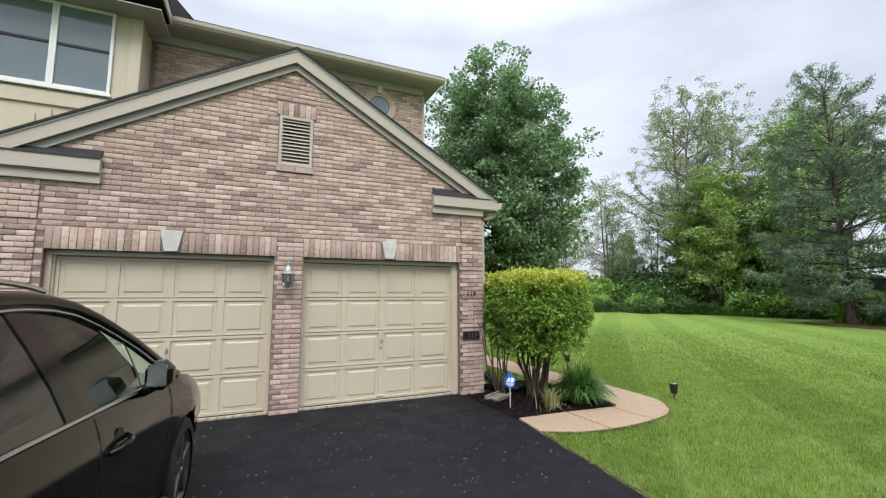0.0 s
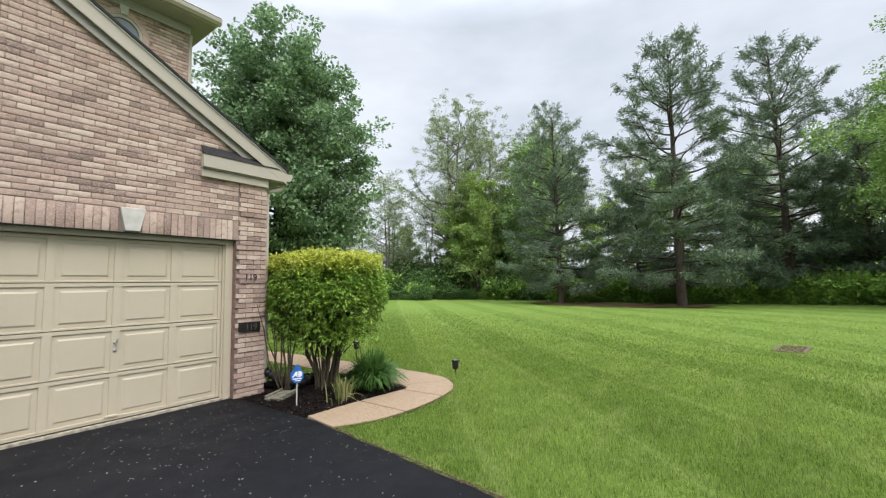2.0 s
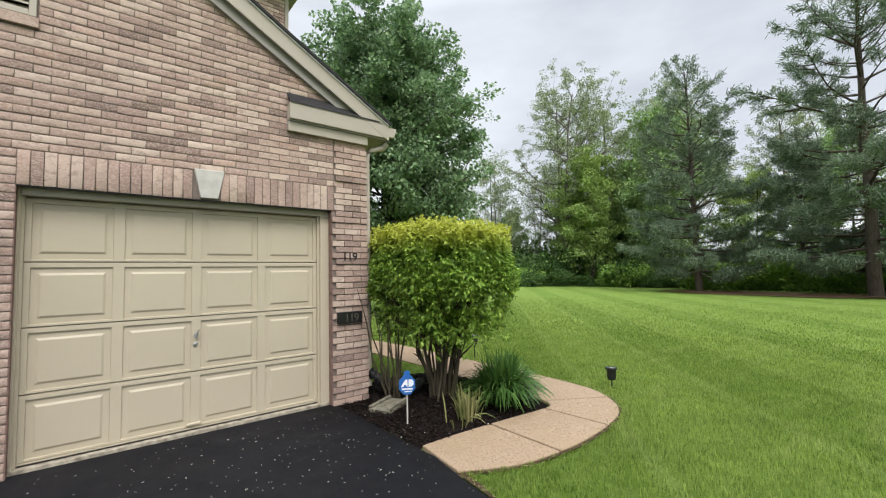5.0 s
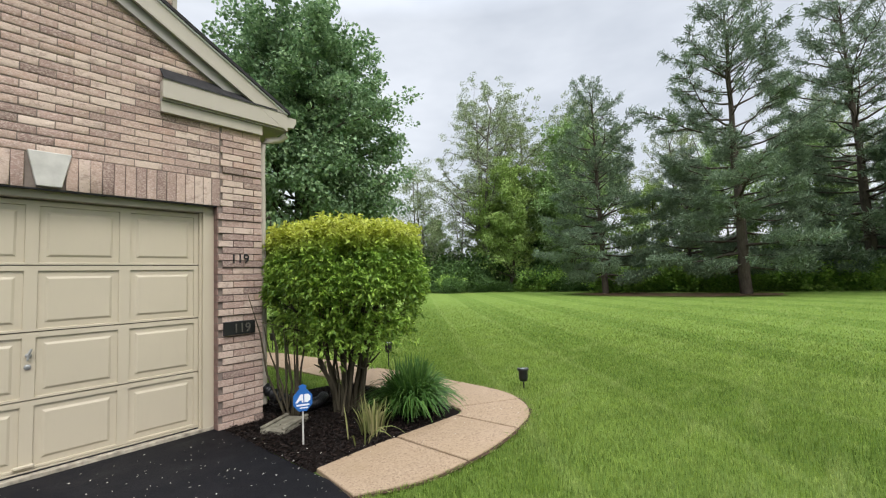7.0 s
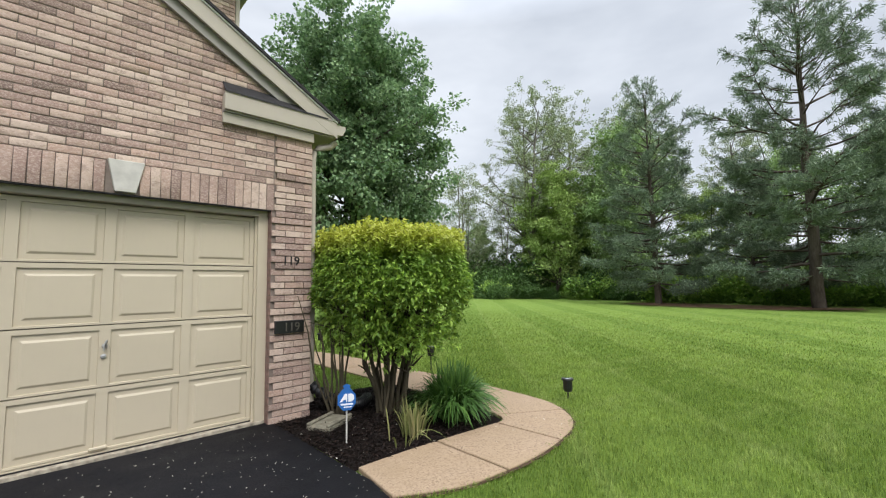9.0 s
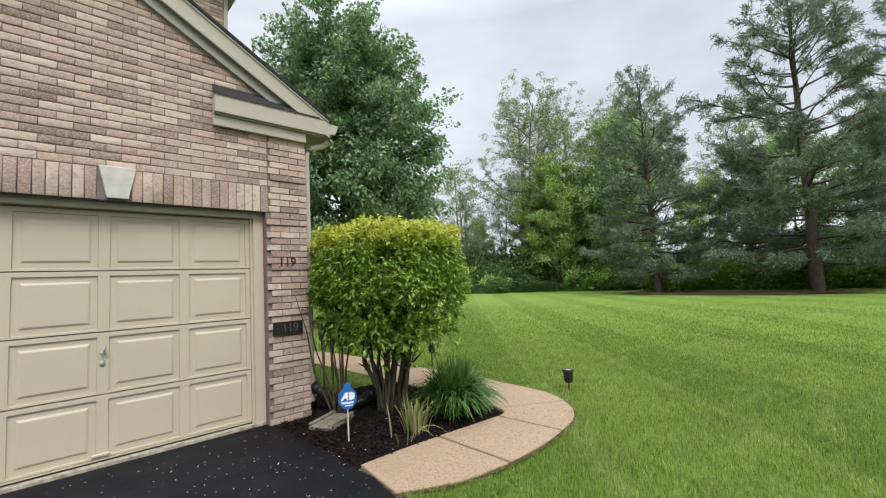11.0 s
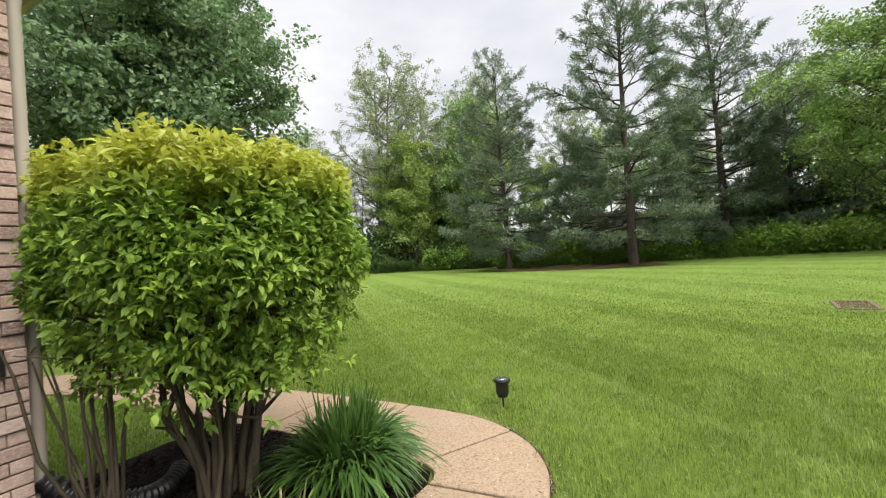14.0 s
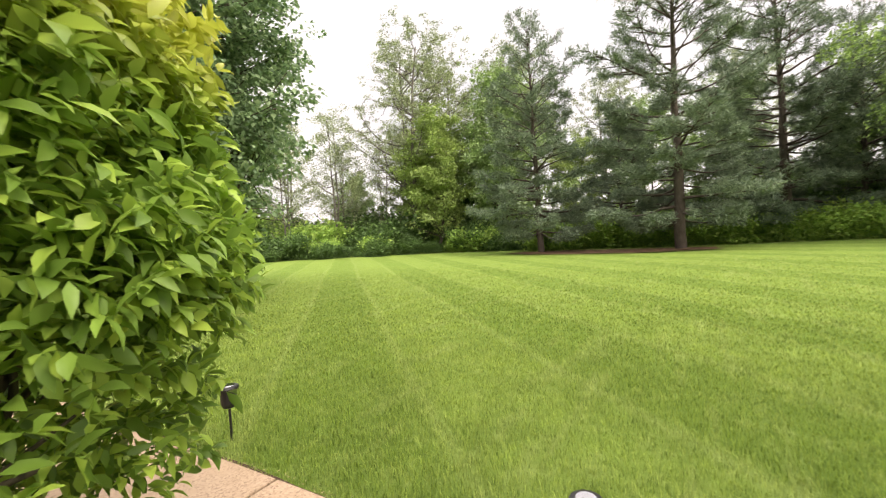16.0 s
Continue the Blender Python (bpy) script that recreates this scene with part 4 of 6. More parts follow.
def wall_lantern():
    l = thing("wall_lantern", "pewter coach lantern with clear glass on the brick pier", "wall lamp", (1.125, YB - 0.13, 1.715))
    part("glass", lathe([(0.058, 0.0), (0.084, 0.163)], 6), M["lampglass"], l, "clear bevelled glass")
    part("base", lathe([(0.008, -0.035), (0.014, -0.025), (0.04, -0.012), (0.06, -0.001)], 10), M["pewter"], l)
    part("cap", lathe([(0.098, 0.165), (0.096, 0.175), (0.066, 0.20), (0.058, 0.235), (0.046, 0.26), (0.03, 0.275), (0.026, 0.287)], 16), M["satin"], l, "bright domed metal cap")
    part("finial", lathe([(0.008, 0.287), (0.01, 0.3), (0.02, 0.312), (0.02, 0.322), (0.008, 0.332), (0.003, 0.345)], 10), M["satin"], l)
    part("back_plate", boxed(-0.03, 0.03, 0.105, 0.125, 0.02, 0.28, 0.01), M["pewter"], l)
    tubes("arm", [([(0, 0.11, 0.25), (0, 0.06, 0.30), (0, 0.0, 0.27)], [0.009, 0.009, 0.009])], M["pewter"], l, "", 8)
    for k in range(6):
        a = 2 * math.pi * k / 6
        c, s = math.cos(a), math.sin(a)
        tubes("rib", [([(0.058 * c, 0.058 * s, 0.0), (0.085 * c, 0.085 * s, 0.168)], [0.004, 0.004])], M["pewter"], l, "", 5)
    part("bulb", lathe([(0.012, 0.06), (0.012, 0.1), (0.02, 0.12), (0.018, 0.145), (0.005, 0.155)], 10), M["white"], l, "white candle bulb")


def text_part(name, word, size, at, material, parent, label):
    cu = bpy.data.curves.new(name, "FONT")
    cu.body = word
    cu.size = size
    cu.extrude = 0.003
    cu.align_x = "CENTER"
    tmp = new(name, cu)
    bpy.context.view_layer.update()
    me = bpy.data.meshes.new_from_object(tmp.evaluated_get(bpy.context.evaluated_depsgraph_get()))
    bpy.data.objects.remove(tmp)
    me.materials.clear()
    me.materials.append(material)
    o = new(name, me)
    o.matrix_basis = pose(*at, 90, 0, 0)
    o.parent = parent
    if label:
        tagged(o, label)
    return o


def numbers():
    n = thing("house_number", "black metal house numerals on the brick corner", "house number")
    for k, ch in enumerate("119"):
        text_part("numeral", ch, 0.13, (3.985 + 0.062 * k, YB - 0.026, 1.572), M["digit"], n, "")
    p = thing("number_plaque", "dark rectangular number plaque on the brick corner", "house number")
    part("plate", boxed(3.882, 4.188, YB - 0.048, YB - 0.012, 0.862, 0.993, 0.004), M["black"], p)
    for k, ch in enumerate("119"):
        text_part("numeral", ch, 0.125, (3.995 + 0.058 * k, YB - 0.052, 0.884), M["digitgrey"], p, "dull bronze numeral")


wall_lantern()
numbers()


# ---- bed ----
def yard_sign(x, y):
    z = gz(x, y)
    s = thing("yard_sign", "blue octagonal security sign on a pale stake in mulch", "sign", (x, y, z), -28)
    part("stake", boxed(-0.008, 0.008, 0.0, 0.006, 0.0, 0.34), M["stone"], s)
    r = 0.105
    pts = [(r * math.cos(radians(22.5 + 45 * k)) * 0.92, 0.41 + r * math.sin(radians(22.5 + 45 * k)) * 1.05) for k in range(8)]
    part("board", prism(pts, -0.012, -0.004), M["blue"], s)
    part("top_tab", prism([(-0.025, 0.505), (0.025, 0.505), (0.038, 0.54), (0.0, 0.56), (-0.038, 0.54)], -0.012, -0.004), M["blue"], s)
    part("emblem", prism([(-0.07, 0.39), (-0.045, 0.39), (-0.03, 0.41), (-0.012, 0.41), (-0.005, 0.39), (0.005, 0.39), (0.005, 0.465), (-0.02, 0.465)], -0.016, -0.013), M["whiteprint"], s, "white printed emblem")
    part("emblem", prism([(0.015, 0.39), (0.05, 0.39), (0.072, 0.41), (0.072, 0.445), (0.05, 0.465), (0.015, 0.465)], -0.016, -0.013), M["whiteprint"], s, "white printed emblem")
    part("print_bar", boxed(-0.06, 0.062, -0.015, -0.012, 0.358, 0.374), M["whiteprint"], s)
    part("print_bar", boxed(-0.03, 0.05, -0.015, -0.012, 0.335, 0.345), M["whiteprint"], s)
    s.scale = (0.86, 0.86, 0.9)


def path_lights():
    l = thing("path_light", "black solar path light on a spike beside the walkway", "path light", (6.755, 5.10, gz(6.755, 5.10) - 0.03), 0, "path lights along the walkway")
    part("spike", lathe([(0.004, -0.16), (0.009, -0.1), (0.009, 0.16)], 8), M["black"], l)
    part("housing", lathe([(0.014, 0.10), (0.044, 0.112), (0.054, 0.14), (0.056, 0.232), (0.06, 0.238)], 16), M["black"], l)
    part("cap", lathe([(0.070, 0.238), (0.073, 0.25), (0.067, 0.262), (0.05, 0.266)], 16), M["black"], l)
    part("solar_cell", lathe([(0.045, 0.2662), (0.043, 0.2685)], 16), M["chrome"], l, "shiny round solar cell")
    for x, y, up in ((6.79, 7.59, 0.115), (6.75, 11.3, 0.08)):
        copy_thing(l, pose(x, y, gz(x, y) + up, 0, 0, 20))


def drain_pipe():
    p = thing("drain_pipe", "black corrugated flexible downspout extension lying on mulch", "pipe")
    r = []
    pts = []
    for k in range(90):
        t = k / 89
        x = 4.33 + 0.62 * t
        y = 6.78 - 0.30 * math.sin(t * math.pi * 0.85)
        z = 0.22 * (1 - t) ** 4 - 0.03
        pts.append((x, y, z + gz(x, y) + 0.10))
        r.append(0.055 + 0.007 * (1 if k % 4 < 2 else -1))
    tubes("hose", [(pts, r)], M["black"], p, "", 14)


def splash_block():
    s = thing("splash_block", "weathered concrete splash block half sunk in mulch", "splash block", (4.29, 6.30, -0.02), -62)
    part("slab", boxed(-0.13, 0.13, -0.2, 0.22, -0.03, 0.025, 0.01), M["oldstone"], s)
    part("rim", boxed(-0.13, -0.09, -0.2, 0.22, 0.026, 0.05, 0.008), M["oldstone"], s)
    part("rim", boxed(0.09, 0.13, -0.2, 0.22, 0.026, 0.05, 0.008), M["oldstone"], s)


def strap_plant(name, label, x, y, n, length, width, spread, material, seed, fans=1):
    """A clump of long arching strap leaves."""
    rng = np.random.default_rng(seed)
    a = rng.uniform(0, 2 * np.pi, n)
    lean = rng.uniform(0.05, 1.0, n) ** 0.75 * spread
    L = length * rng.uniform(0.6, 1.1, n)
    seg = 7
    r0 = rng.uniform(0, 0.12, n)
    bx, by = r0 * np.cos(a), r0 * np.sin(a)
    if fans > 1:
        which = np.arange(n) * fans // n
        turn, out = which * 2.399, 0.13 * np.sqrt((which + 0.5) / fans)
        bx, by = out * np.cos(turn) + bx * 0.25, out * np.sin(turn) + by * 0.25
        a = turn + rng.normal(0, 1.1, n)
    t = np.linspace(0, 1, seg)
    reach = 0.72 * lean[:, None] * L[:, None] * (t ** 1.4)[None]
    h = L[:, None] * (t[None] * (1.05 - 0.2 * lean[:, None]) - 0.6 * lean[:, None] * t[None] ** 3)
    w = width * np.array([0.6, 0.9, 1.0, 0.95, 0.8, 0.5, 0.05])
    cx, cy = bx[:, None] + reach * np.cos(a)[:, None], by[:, None] + reach * np.sin(a)[:, None]
    tw = a + rng.normal(0, 0.5, n)
    sx, sy = -np.sin(tw)[:, None] * w, np.cos(tw)[:, None] * w
    left = np.stack([cx + sx, cy + sy, h + 0.003], -1)
    right = np.stack([cx - sx, cy - sy, h], -1)
    v = np.stack([left, right], 2).reshape(-1, 3)
    v[:, 2] = np.maximum(v[:, 2], 0.006)
    k = np.arange(seg - 1) * 2
    f = np.stack([k, k + 1, k + 3, k + 2], -1)
    f = (f[None] + (np.arange(n) * seg * 2)[:, None, None]).reshape(-1, 4)
    p = thing(name, label, "plant", (x, y, gz(x, y) - 0.005))
    for k in range(fans):
        i0, i1 = n * k // fans, n * (k + 1) // fans
        o = arrays("leaf_fan" if fans > 1 else "leaves", v[i0 * seg * 2:i1 * seg * 2], f[:(i1 - i0) * (seg - 1)], material, p, smooth=True)
        tagged(o, kind="stuff")
    return p


def hedge(cx, cy, rx, ry, zb, zt):
    """A clipped flat-topped shrub: bare forking stems below, a dense leafy block above."""
    rng = np.random.default_rng(11)
    h = thing("clipped_shrub", "clipped rounded green shrub with yellow-green top and bare stems", "shrub", (cx, cy, gz(cx, cy)))
    g = gz(cx, cy)
    paths = []
    for k in range(19):
        a = 2 * math.pi * k / 19 + rng.uniform(-0.2, 0.2)
        r0 = rng.uniform(0.04, 0.22)
        ex, ey = rx * 0.78 * math.cos(a) * rng.uniform(0.4, 1), ry * 0.78 * math.sin(a) * rng.uniform(0.4, 1)
        p0 = np.array([r0 * math.cos(a) - 0.05, r0 * math.sin(a) - 0.02, -0.02])
        top = np.array([ex, ey, rng.uniform(1.1, zt - g - 0.15)])
        ts = np.linspace(0, 1, 7)
        pts = [p0 + (top - p0) * np.array([t ** 1.1, t ** 1.1, t]) + rng.normal(0, 0.02, 3) * (0 < t) for t in ts]
        r = rng.uniform(0.014, 0.031)
        paths.append((pts, r * (1 - 0.75 * ts)))
        for q in range(5):
            s = rng.integers(2, 6)
            b = np.array(pts[s])
            e = b + np.array([rng.normal(0, 0.25), rng.normal(0, 0.25), rng.uniform(0.15, 0.5)])
            paths.append(([b, (b + e) / 2 + rng.normal(0, 0.03, 3), e], [r * 0.5, r * 0.35, r * 0.12]))
    for k in range(12):
        a = math.pi + 2.2 * k / 12 - 0.4
        b = np.array([0.1 * math.cos(a) - 0.45, 0.1 * math.sin(a) + 0.35, 0])
        e = np.array([-0.45 + 0.3 * math.cos(a) + rng.normal(0, 0.1), 0.35 + 0.3 * math.sin(a), rng.uniform(0.9, 1.3)])
        paths.append(([b, b + (e - b) * 0.35 + rng.normal(0, 0.04, 3), b + (e - b) * 0.7 + rng.normal(0, 0.04, 3), e], [0.012, 0.01, 0.007, 0.003]))
    tubes("stemwork", paths, M["stem"], h, "grey-brown bare forking stems", 6)
    # leaves on shoots: each shoot is a short run of leaf pairs
    n = 8600
    u = rng.normal(0, 1, (n, 3))
    u = unit(u)
    flat = (np.abs(u[:, 0]) ** 3.2 + np.abs(u[:, 1]) ** 3.2) ** (1 / 3.2)
    q = u / ((flat ** 11 + np.abs(u[:, 2]) ** 11) ** (1 / 11))[:, None]
    depth = 1 - np.abs(rng.normal(0, np.where(rng.uniform(0, 1, n) < 0.7, 0.06, 0.28)))
    depth = np.maximum(depth, 0.2)
    hz = (zt - zb) / 2
    bulge = 1 + 0.05 * np.sin(q[:, 0] * 5 + 1) * np.cos(q[:, 2] * 4 + q[:, 1] * 3) + 0.05 * np.sin(q[:, 1] * 9)
    c = q * depth[:, None] * np.array([rx, ry, hz]) * bulge[:, None]
    low = np.where(q[:, 2] < -0.3, 1 - 0.22 * (-q[:, 2] - 0.3), 1)
    c[:, 0] *= low
    c[:, 1] *= low
    c[:, 2] += (zb + zt) / 2 - g
    c[:, 2] -= np.where(q[:, 2] < -0.5, rng.exponential(0.16, n), 0)
    keep = ~((c[:, 2] < 1.22) & (rng.uniform(0, 1, n) < 0.25 + 1.0 * (1.22 - c[:, 2]))) & (c[:, 2] > 0.42)
    c[:, 2] += np.where(q[:, 2] > 0.8, np.minimum(rng.exponential(0.03, n), 0.08) - 0.02, 0)
    keep &= (c[:, 0] + cx > WX1 + 0.08) | (c[:, 1] + cy < YB - 0.06)
    gaps = np.sin(c[:, 0] * 7.3 + 1.3) * np.sin(c[:, 1] * 8.1 + 0.7) * np.sin(c[:, 2] * 9.7 + 2.1)
    keep &= ~((gaps > 0.3) & (rng.uniform(0, 1, n) < 0.8) & (q[:, 2] < 0.8))
    c, q = c[keep], q[keep]
    n = len(c)
    d = unit(q * np.array([1, 1, 0.7]) + rng.normal(0, 0.45, (n, 3)) + np.array([0, 0, 0.45]))
    P, D = [], []
    for k in range(5):
        base = c + d * (0.03 * k - 0.05)
        for s in (-1, 1):
            side = unit(np.cross(d, rng.normal(0, 1, (n, 3))))
            P.append(base)
            D.append(side * s * 0.9 + d * 0.65 + np.array([0, 0, -0.1]))
    v, f = leaf_arrays(rng, np.concatenate(P), np.concatenate(D), 0.060, 0.0130, 0.3, True)
    o = arrays("crown", v, f, M["hedge"], h, "dense small pointed green leaves")
    tagged(o, kind="stuff")


def mulch_chips():
    rng = np.random.default_rng(3)
    n = 9000
    x = rng.uniform(3.88, 5.72, n)
    y = rng.uniform(5.1, 7.3, n)
    ok = ((x > 4.29) | (y < 6.7)) & (y > 5.19 - 0.05 * (x - 3.9)) & ~((x > 5.35) & (y < 5.2 + 1.2 * (x - 5.35)))
    x, y = x[ok], y[ok]
    n = len(x)
    p = np.stack([x, y, ground_z(x, y) + rng.uniform(-0.008, 0.012, n)], -1)
    d = rng.normal(0, 1, (n, 3)) * (1, 1, 0.25)
    v, f = leaf_arrays(rng, p, d, 0.045, 0.006, 0.8)
    o = arrays("mulch_chips", v, f, M["chip"])
    tagged(o, "dark brown shredded bark chips scattered over the bed", "mulch", kind="stuff")


def petals():
    rng = np.random.default_rng(8)
    n = 2300
    x = np.concatenate([rng.uniform(-3, 3.9, n), rng.uniform(3.2, 6.2, 160)])
    y = np.concatenate([rng.uniform(0.5, 6.6, n) ** 1.0, rng.uniform(4.6, 6.3, 160)])
    keep = (x < drive_edge(y)) | ((x > 3.9) & (y > 4.6))
    keep &= rng.uniform(0, 1, len(x)) < 0.35 + 0.65 * (np.sin(x * 1.3 + 0.5) * np.sin(y * 0.9) * 0.5 + 0.5)
    x, y = x[keep], y[keep]
    n = len(x)
    p = np.stack([x, y, ground_z(x, y) + 0.01], -1)
    d = rng.normal(0, 1, (n, 3)) * (1, 1, 0.03)
    v, f = leaf_arrays(rng, p, d, 0.019, 0.0032, 0.3)
    o = arrays("petals", v, f, M["petal"])
    tagged(o, "pale fallen petals scattered over driveway and bed", "petals", kind="stuff")


def drain_cover():
    x, y = 14.6, 0.4
    c = thing("drain_grate", "rusty flat storm-drain grate sunk in the lawn", "drain cover", (x, y, gz(x, y) - 0.04), -10)
    for s in (-1, 1):
        part("rim", boxed(-0.58, 0.58, 0.29 * s - 0.04, 0.29 * s + 0.04, 0, 0.05, 0.005), M["rust"], c)
        part("rim", boxed(0.58 * s - 0.04, 0.58 * s + 0.04, -0.25, 0.25, 0, 0.05, 0.005), M["rust"], c)
    for k in range(12):
        part("bar", boxed(-0.52 + 0.095 * k, -0.49 + 0.095 * k, -0.25, 0.25, 0.012, 0.04), M["rust"], c)
    part("pit", boxed(-0.54, 0.54, -0.25, 0.25, 0.0, 0.006), M["soil"], c)


yard_sign(4.13, 5.70)
path_lights()
drain_pipe()
splash_block()
strap_plant("daylily_clump", "full clump of arching dark green strap leaves in mulch", 5.25, 5.53, 1700, 0.62, 0.011, 1.15, M["lily"], 5, 16)
strap_plant("grass_tuft", "sparse upright tuft with pale dried leaf edges", 4.66, 5.42, 70, 0.36, 0.008, 0.5, M["drygrass"], 6)
strap_plant("dry_stalks", "few flattened straw-coloured stalks lying over mulch edge", 4.45, 5.36, 7, 0.34, 0.007, 1.3, M["drygrass"], 9)
hedge(5.0, 6.25, 0.71, 0.78, 0.86, 1.885)
def edging():
    """Bare soil and clippings in the narrow trench between paving and lawn."""
    outer = curve_run(WALK_OUT, 0, 17, 4)
    drive = [Vector((float(drive_edge(y)) + 0.01, y)) for y in np.linspace(-6, 4.62, 60)]
    r = random.Random(31)
    for run, w in ((outer, 0.018), (drive, 0.035)):
        v = []
        for k, p in enumerate(run):
            q = (run[min(k + 1, len(run) - 1)] - run[max(k - 1, 0)]).normalized()
            nrm = Vector((q.y, -q.x))
            a, b = p - nrm * 0.005, p + nrm * (w + r.uniform(-0.012, 0.02))
            v += [(a.x, a.y, gz(a.x, a.y) + 0.003), (b.x, b.y, gz(b.x, b.y) - 0.004)]
        f = [(2 * k, 2 * k + 1, 2 * k + 3, 2 * k + 2) for k in range(len(run) - 1)]
        o = arrays("soil_edge", v, f, M["soil"])
        tagged(o, "narrow bare soil edge between paving and lawn", "soil edge", kind="structure")
    rng = np.random.default_rng(14)
    n = 1500
    y = rng.uniform(-4, 4.6, n)
    x = drive_edge(y) + 0.02 + np.abs(rng.normal(0, 0.035, n)) - 0.015
    pts = np.array(outer)
    i = rng.integers(0, len(pts), 700)
    ex = np.concatenate([x, pts[i, 0] + rng.normal(0.02, 0.025, 700)])
    ey = np.concatenate([y, pts[i, 1] + rng.normal(0, 0.05, 700)])
    p = np.stack([ex, ey, ground_z(ex, ey) + 0.008], -1)
    vv, ff = leaf_arrays(rng, p, rng.normal(0, 1, (len(p), 3)) * (1, 1, 0.15), 0.03, 0.0035, 0.4)
    o = arrays("clippings", vv, ff, M["drygrass"])
    tagged(o, "dry straw-coloured clippings along the paving edges", "clippings", kind="stuff")


edging()
mulch_chips()
petals()
drain_cover()


# ---- grass ----
def grass(name, x0, x1, y0, y1, seed):
    """Blades over the lawn, dense by the walk and ever sparser and broader away from it."""
    rng = np.random.default_rng(seed)
    cell = 0.25
    cx, cy = (g.ravel() for g in np.meshgrid(np.arange(x0, x1, cell), np.arange(y0, y1, cell), indexing="ij"))
    away = np.hypot(cx - 4.6, cy - 4.5)
    per = np.minimum(3900, 3900 * (4.0 / np.maximum(away, 0.1)) ** 2.5) * np.clip((24 - away) / 8, 0, 1)
    count = rng.poisson(per * cell * cell)
    x = np.repeat(cx, count) + rng.uniform(0, cell, count.sum())
    y = np.repeat(cy, count) + rng.uniform(0, cell, count.sum())
    width = np.minimum(0.0026 * np.sqrt(3900 / np.maximum(np.repeat(per, count), 1)), 0.0062)
    length = 0.037
    ox, oy = np.array(WALK_OUT).T
    ok = x > drive_edge(y) + 0.03 + 0.02 * np.sin(y * 13)
    lower = np.interp(x, ox[:9], oy[:9])
    outer = np.interp(y, oy[8:18], ox[8:18])
    inside = np.where(y < 5.2, (y > lower - 0.008) & (x < 6.43), x < outer - 0.008)
    inside &= y > 4.36
    strip = (x > WX1 + 0.1) & (x < 5.72) & (y > 7.4) & (y < 10.4)
    ok &= ~inside | strip
    x, y, width = x[ok], y[ok], width[ok]
    n = len(x)
    z = ground_z(x, y) - 0.026 + lumps(x, y) * 0.5
    clump = 0.92 + 0.24 * np.sin(x * 3.1 + np.sin(y * 2.3)) * np.sin(y * 2.7)
    L = length * rng.uniform(0.5, 1.2, n) * clump
    a = rng.uniform(0, 2 * np.pi, n)
    lean = rng.uniform(0.1, 1.3, n) * L
    w = width * rng.uniform(0.7, 1.2, n)
    p = np.stack([x, y, z], -1)
    s = np.stack([-np.sin(a) * w, np.cos(a) * w, 0 * a], -1)
    mid = p + np.stack([np.cos(a) * lean * 0.3, np.sin(a) * lean * 0.3, L * 0.6 + 0.02], -1)
    tip = p + np.stack([np.cos(a) * lean, np.sin(a) * lean, L * 0.95 + 0.02], -1)
    v = np.stack([p - s, p + s, mid - s * 0.8, mid + s * 0.8, tip], 1).reshape(-1, 3)
    f = np.array([[0, 1, 3], [0, 3, 2], [2, 3, 4]])
    f = (f[None] + (np.arange(n) * 5)[:, None, None]).reshape(-1, 3)
    o = arrays(name, v, f, M["blade"])
    tagged(o, "short mown green grass blades of the lawn", "grass", kind="stuff")


grass("grass", 3.0, 28, -12, 24, 21)


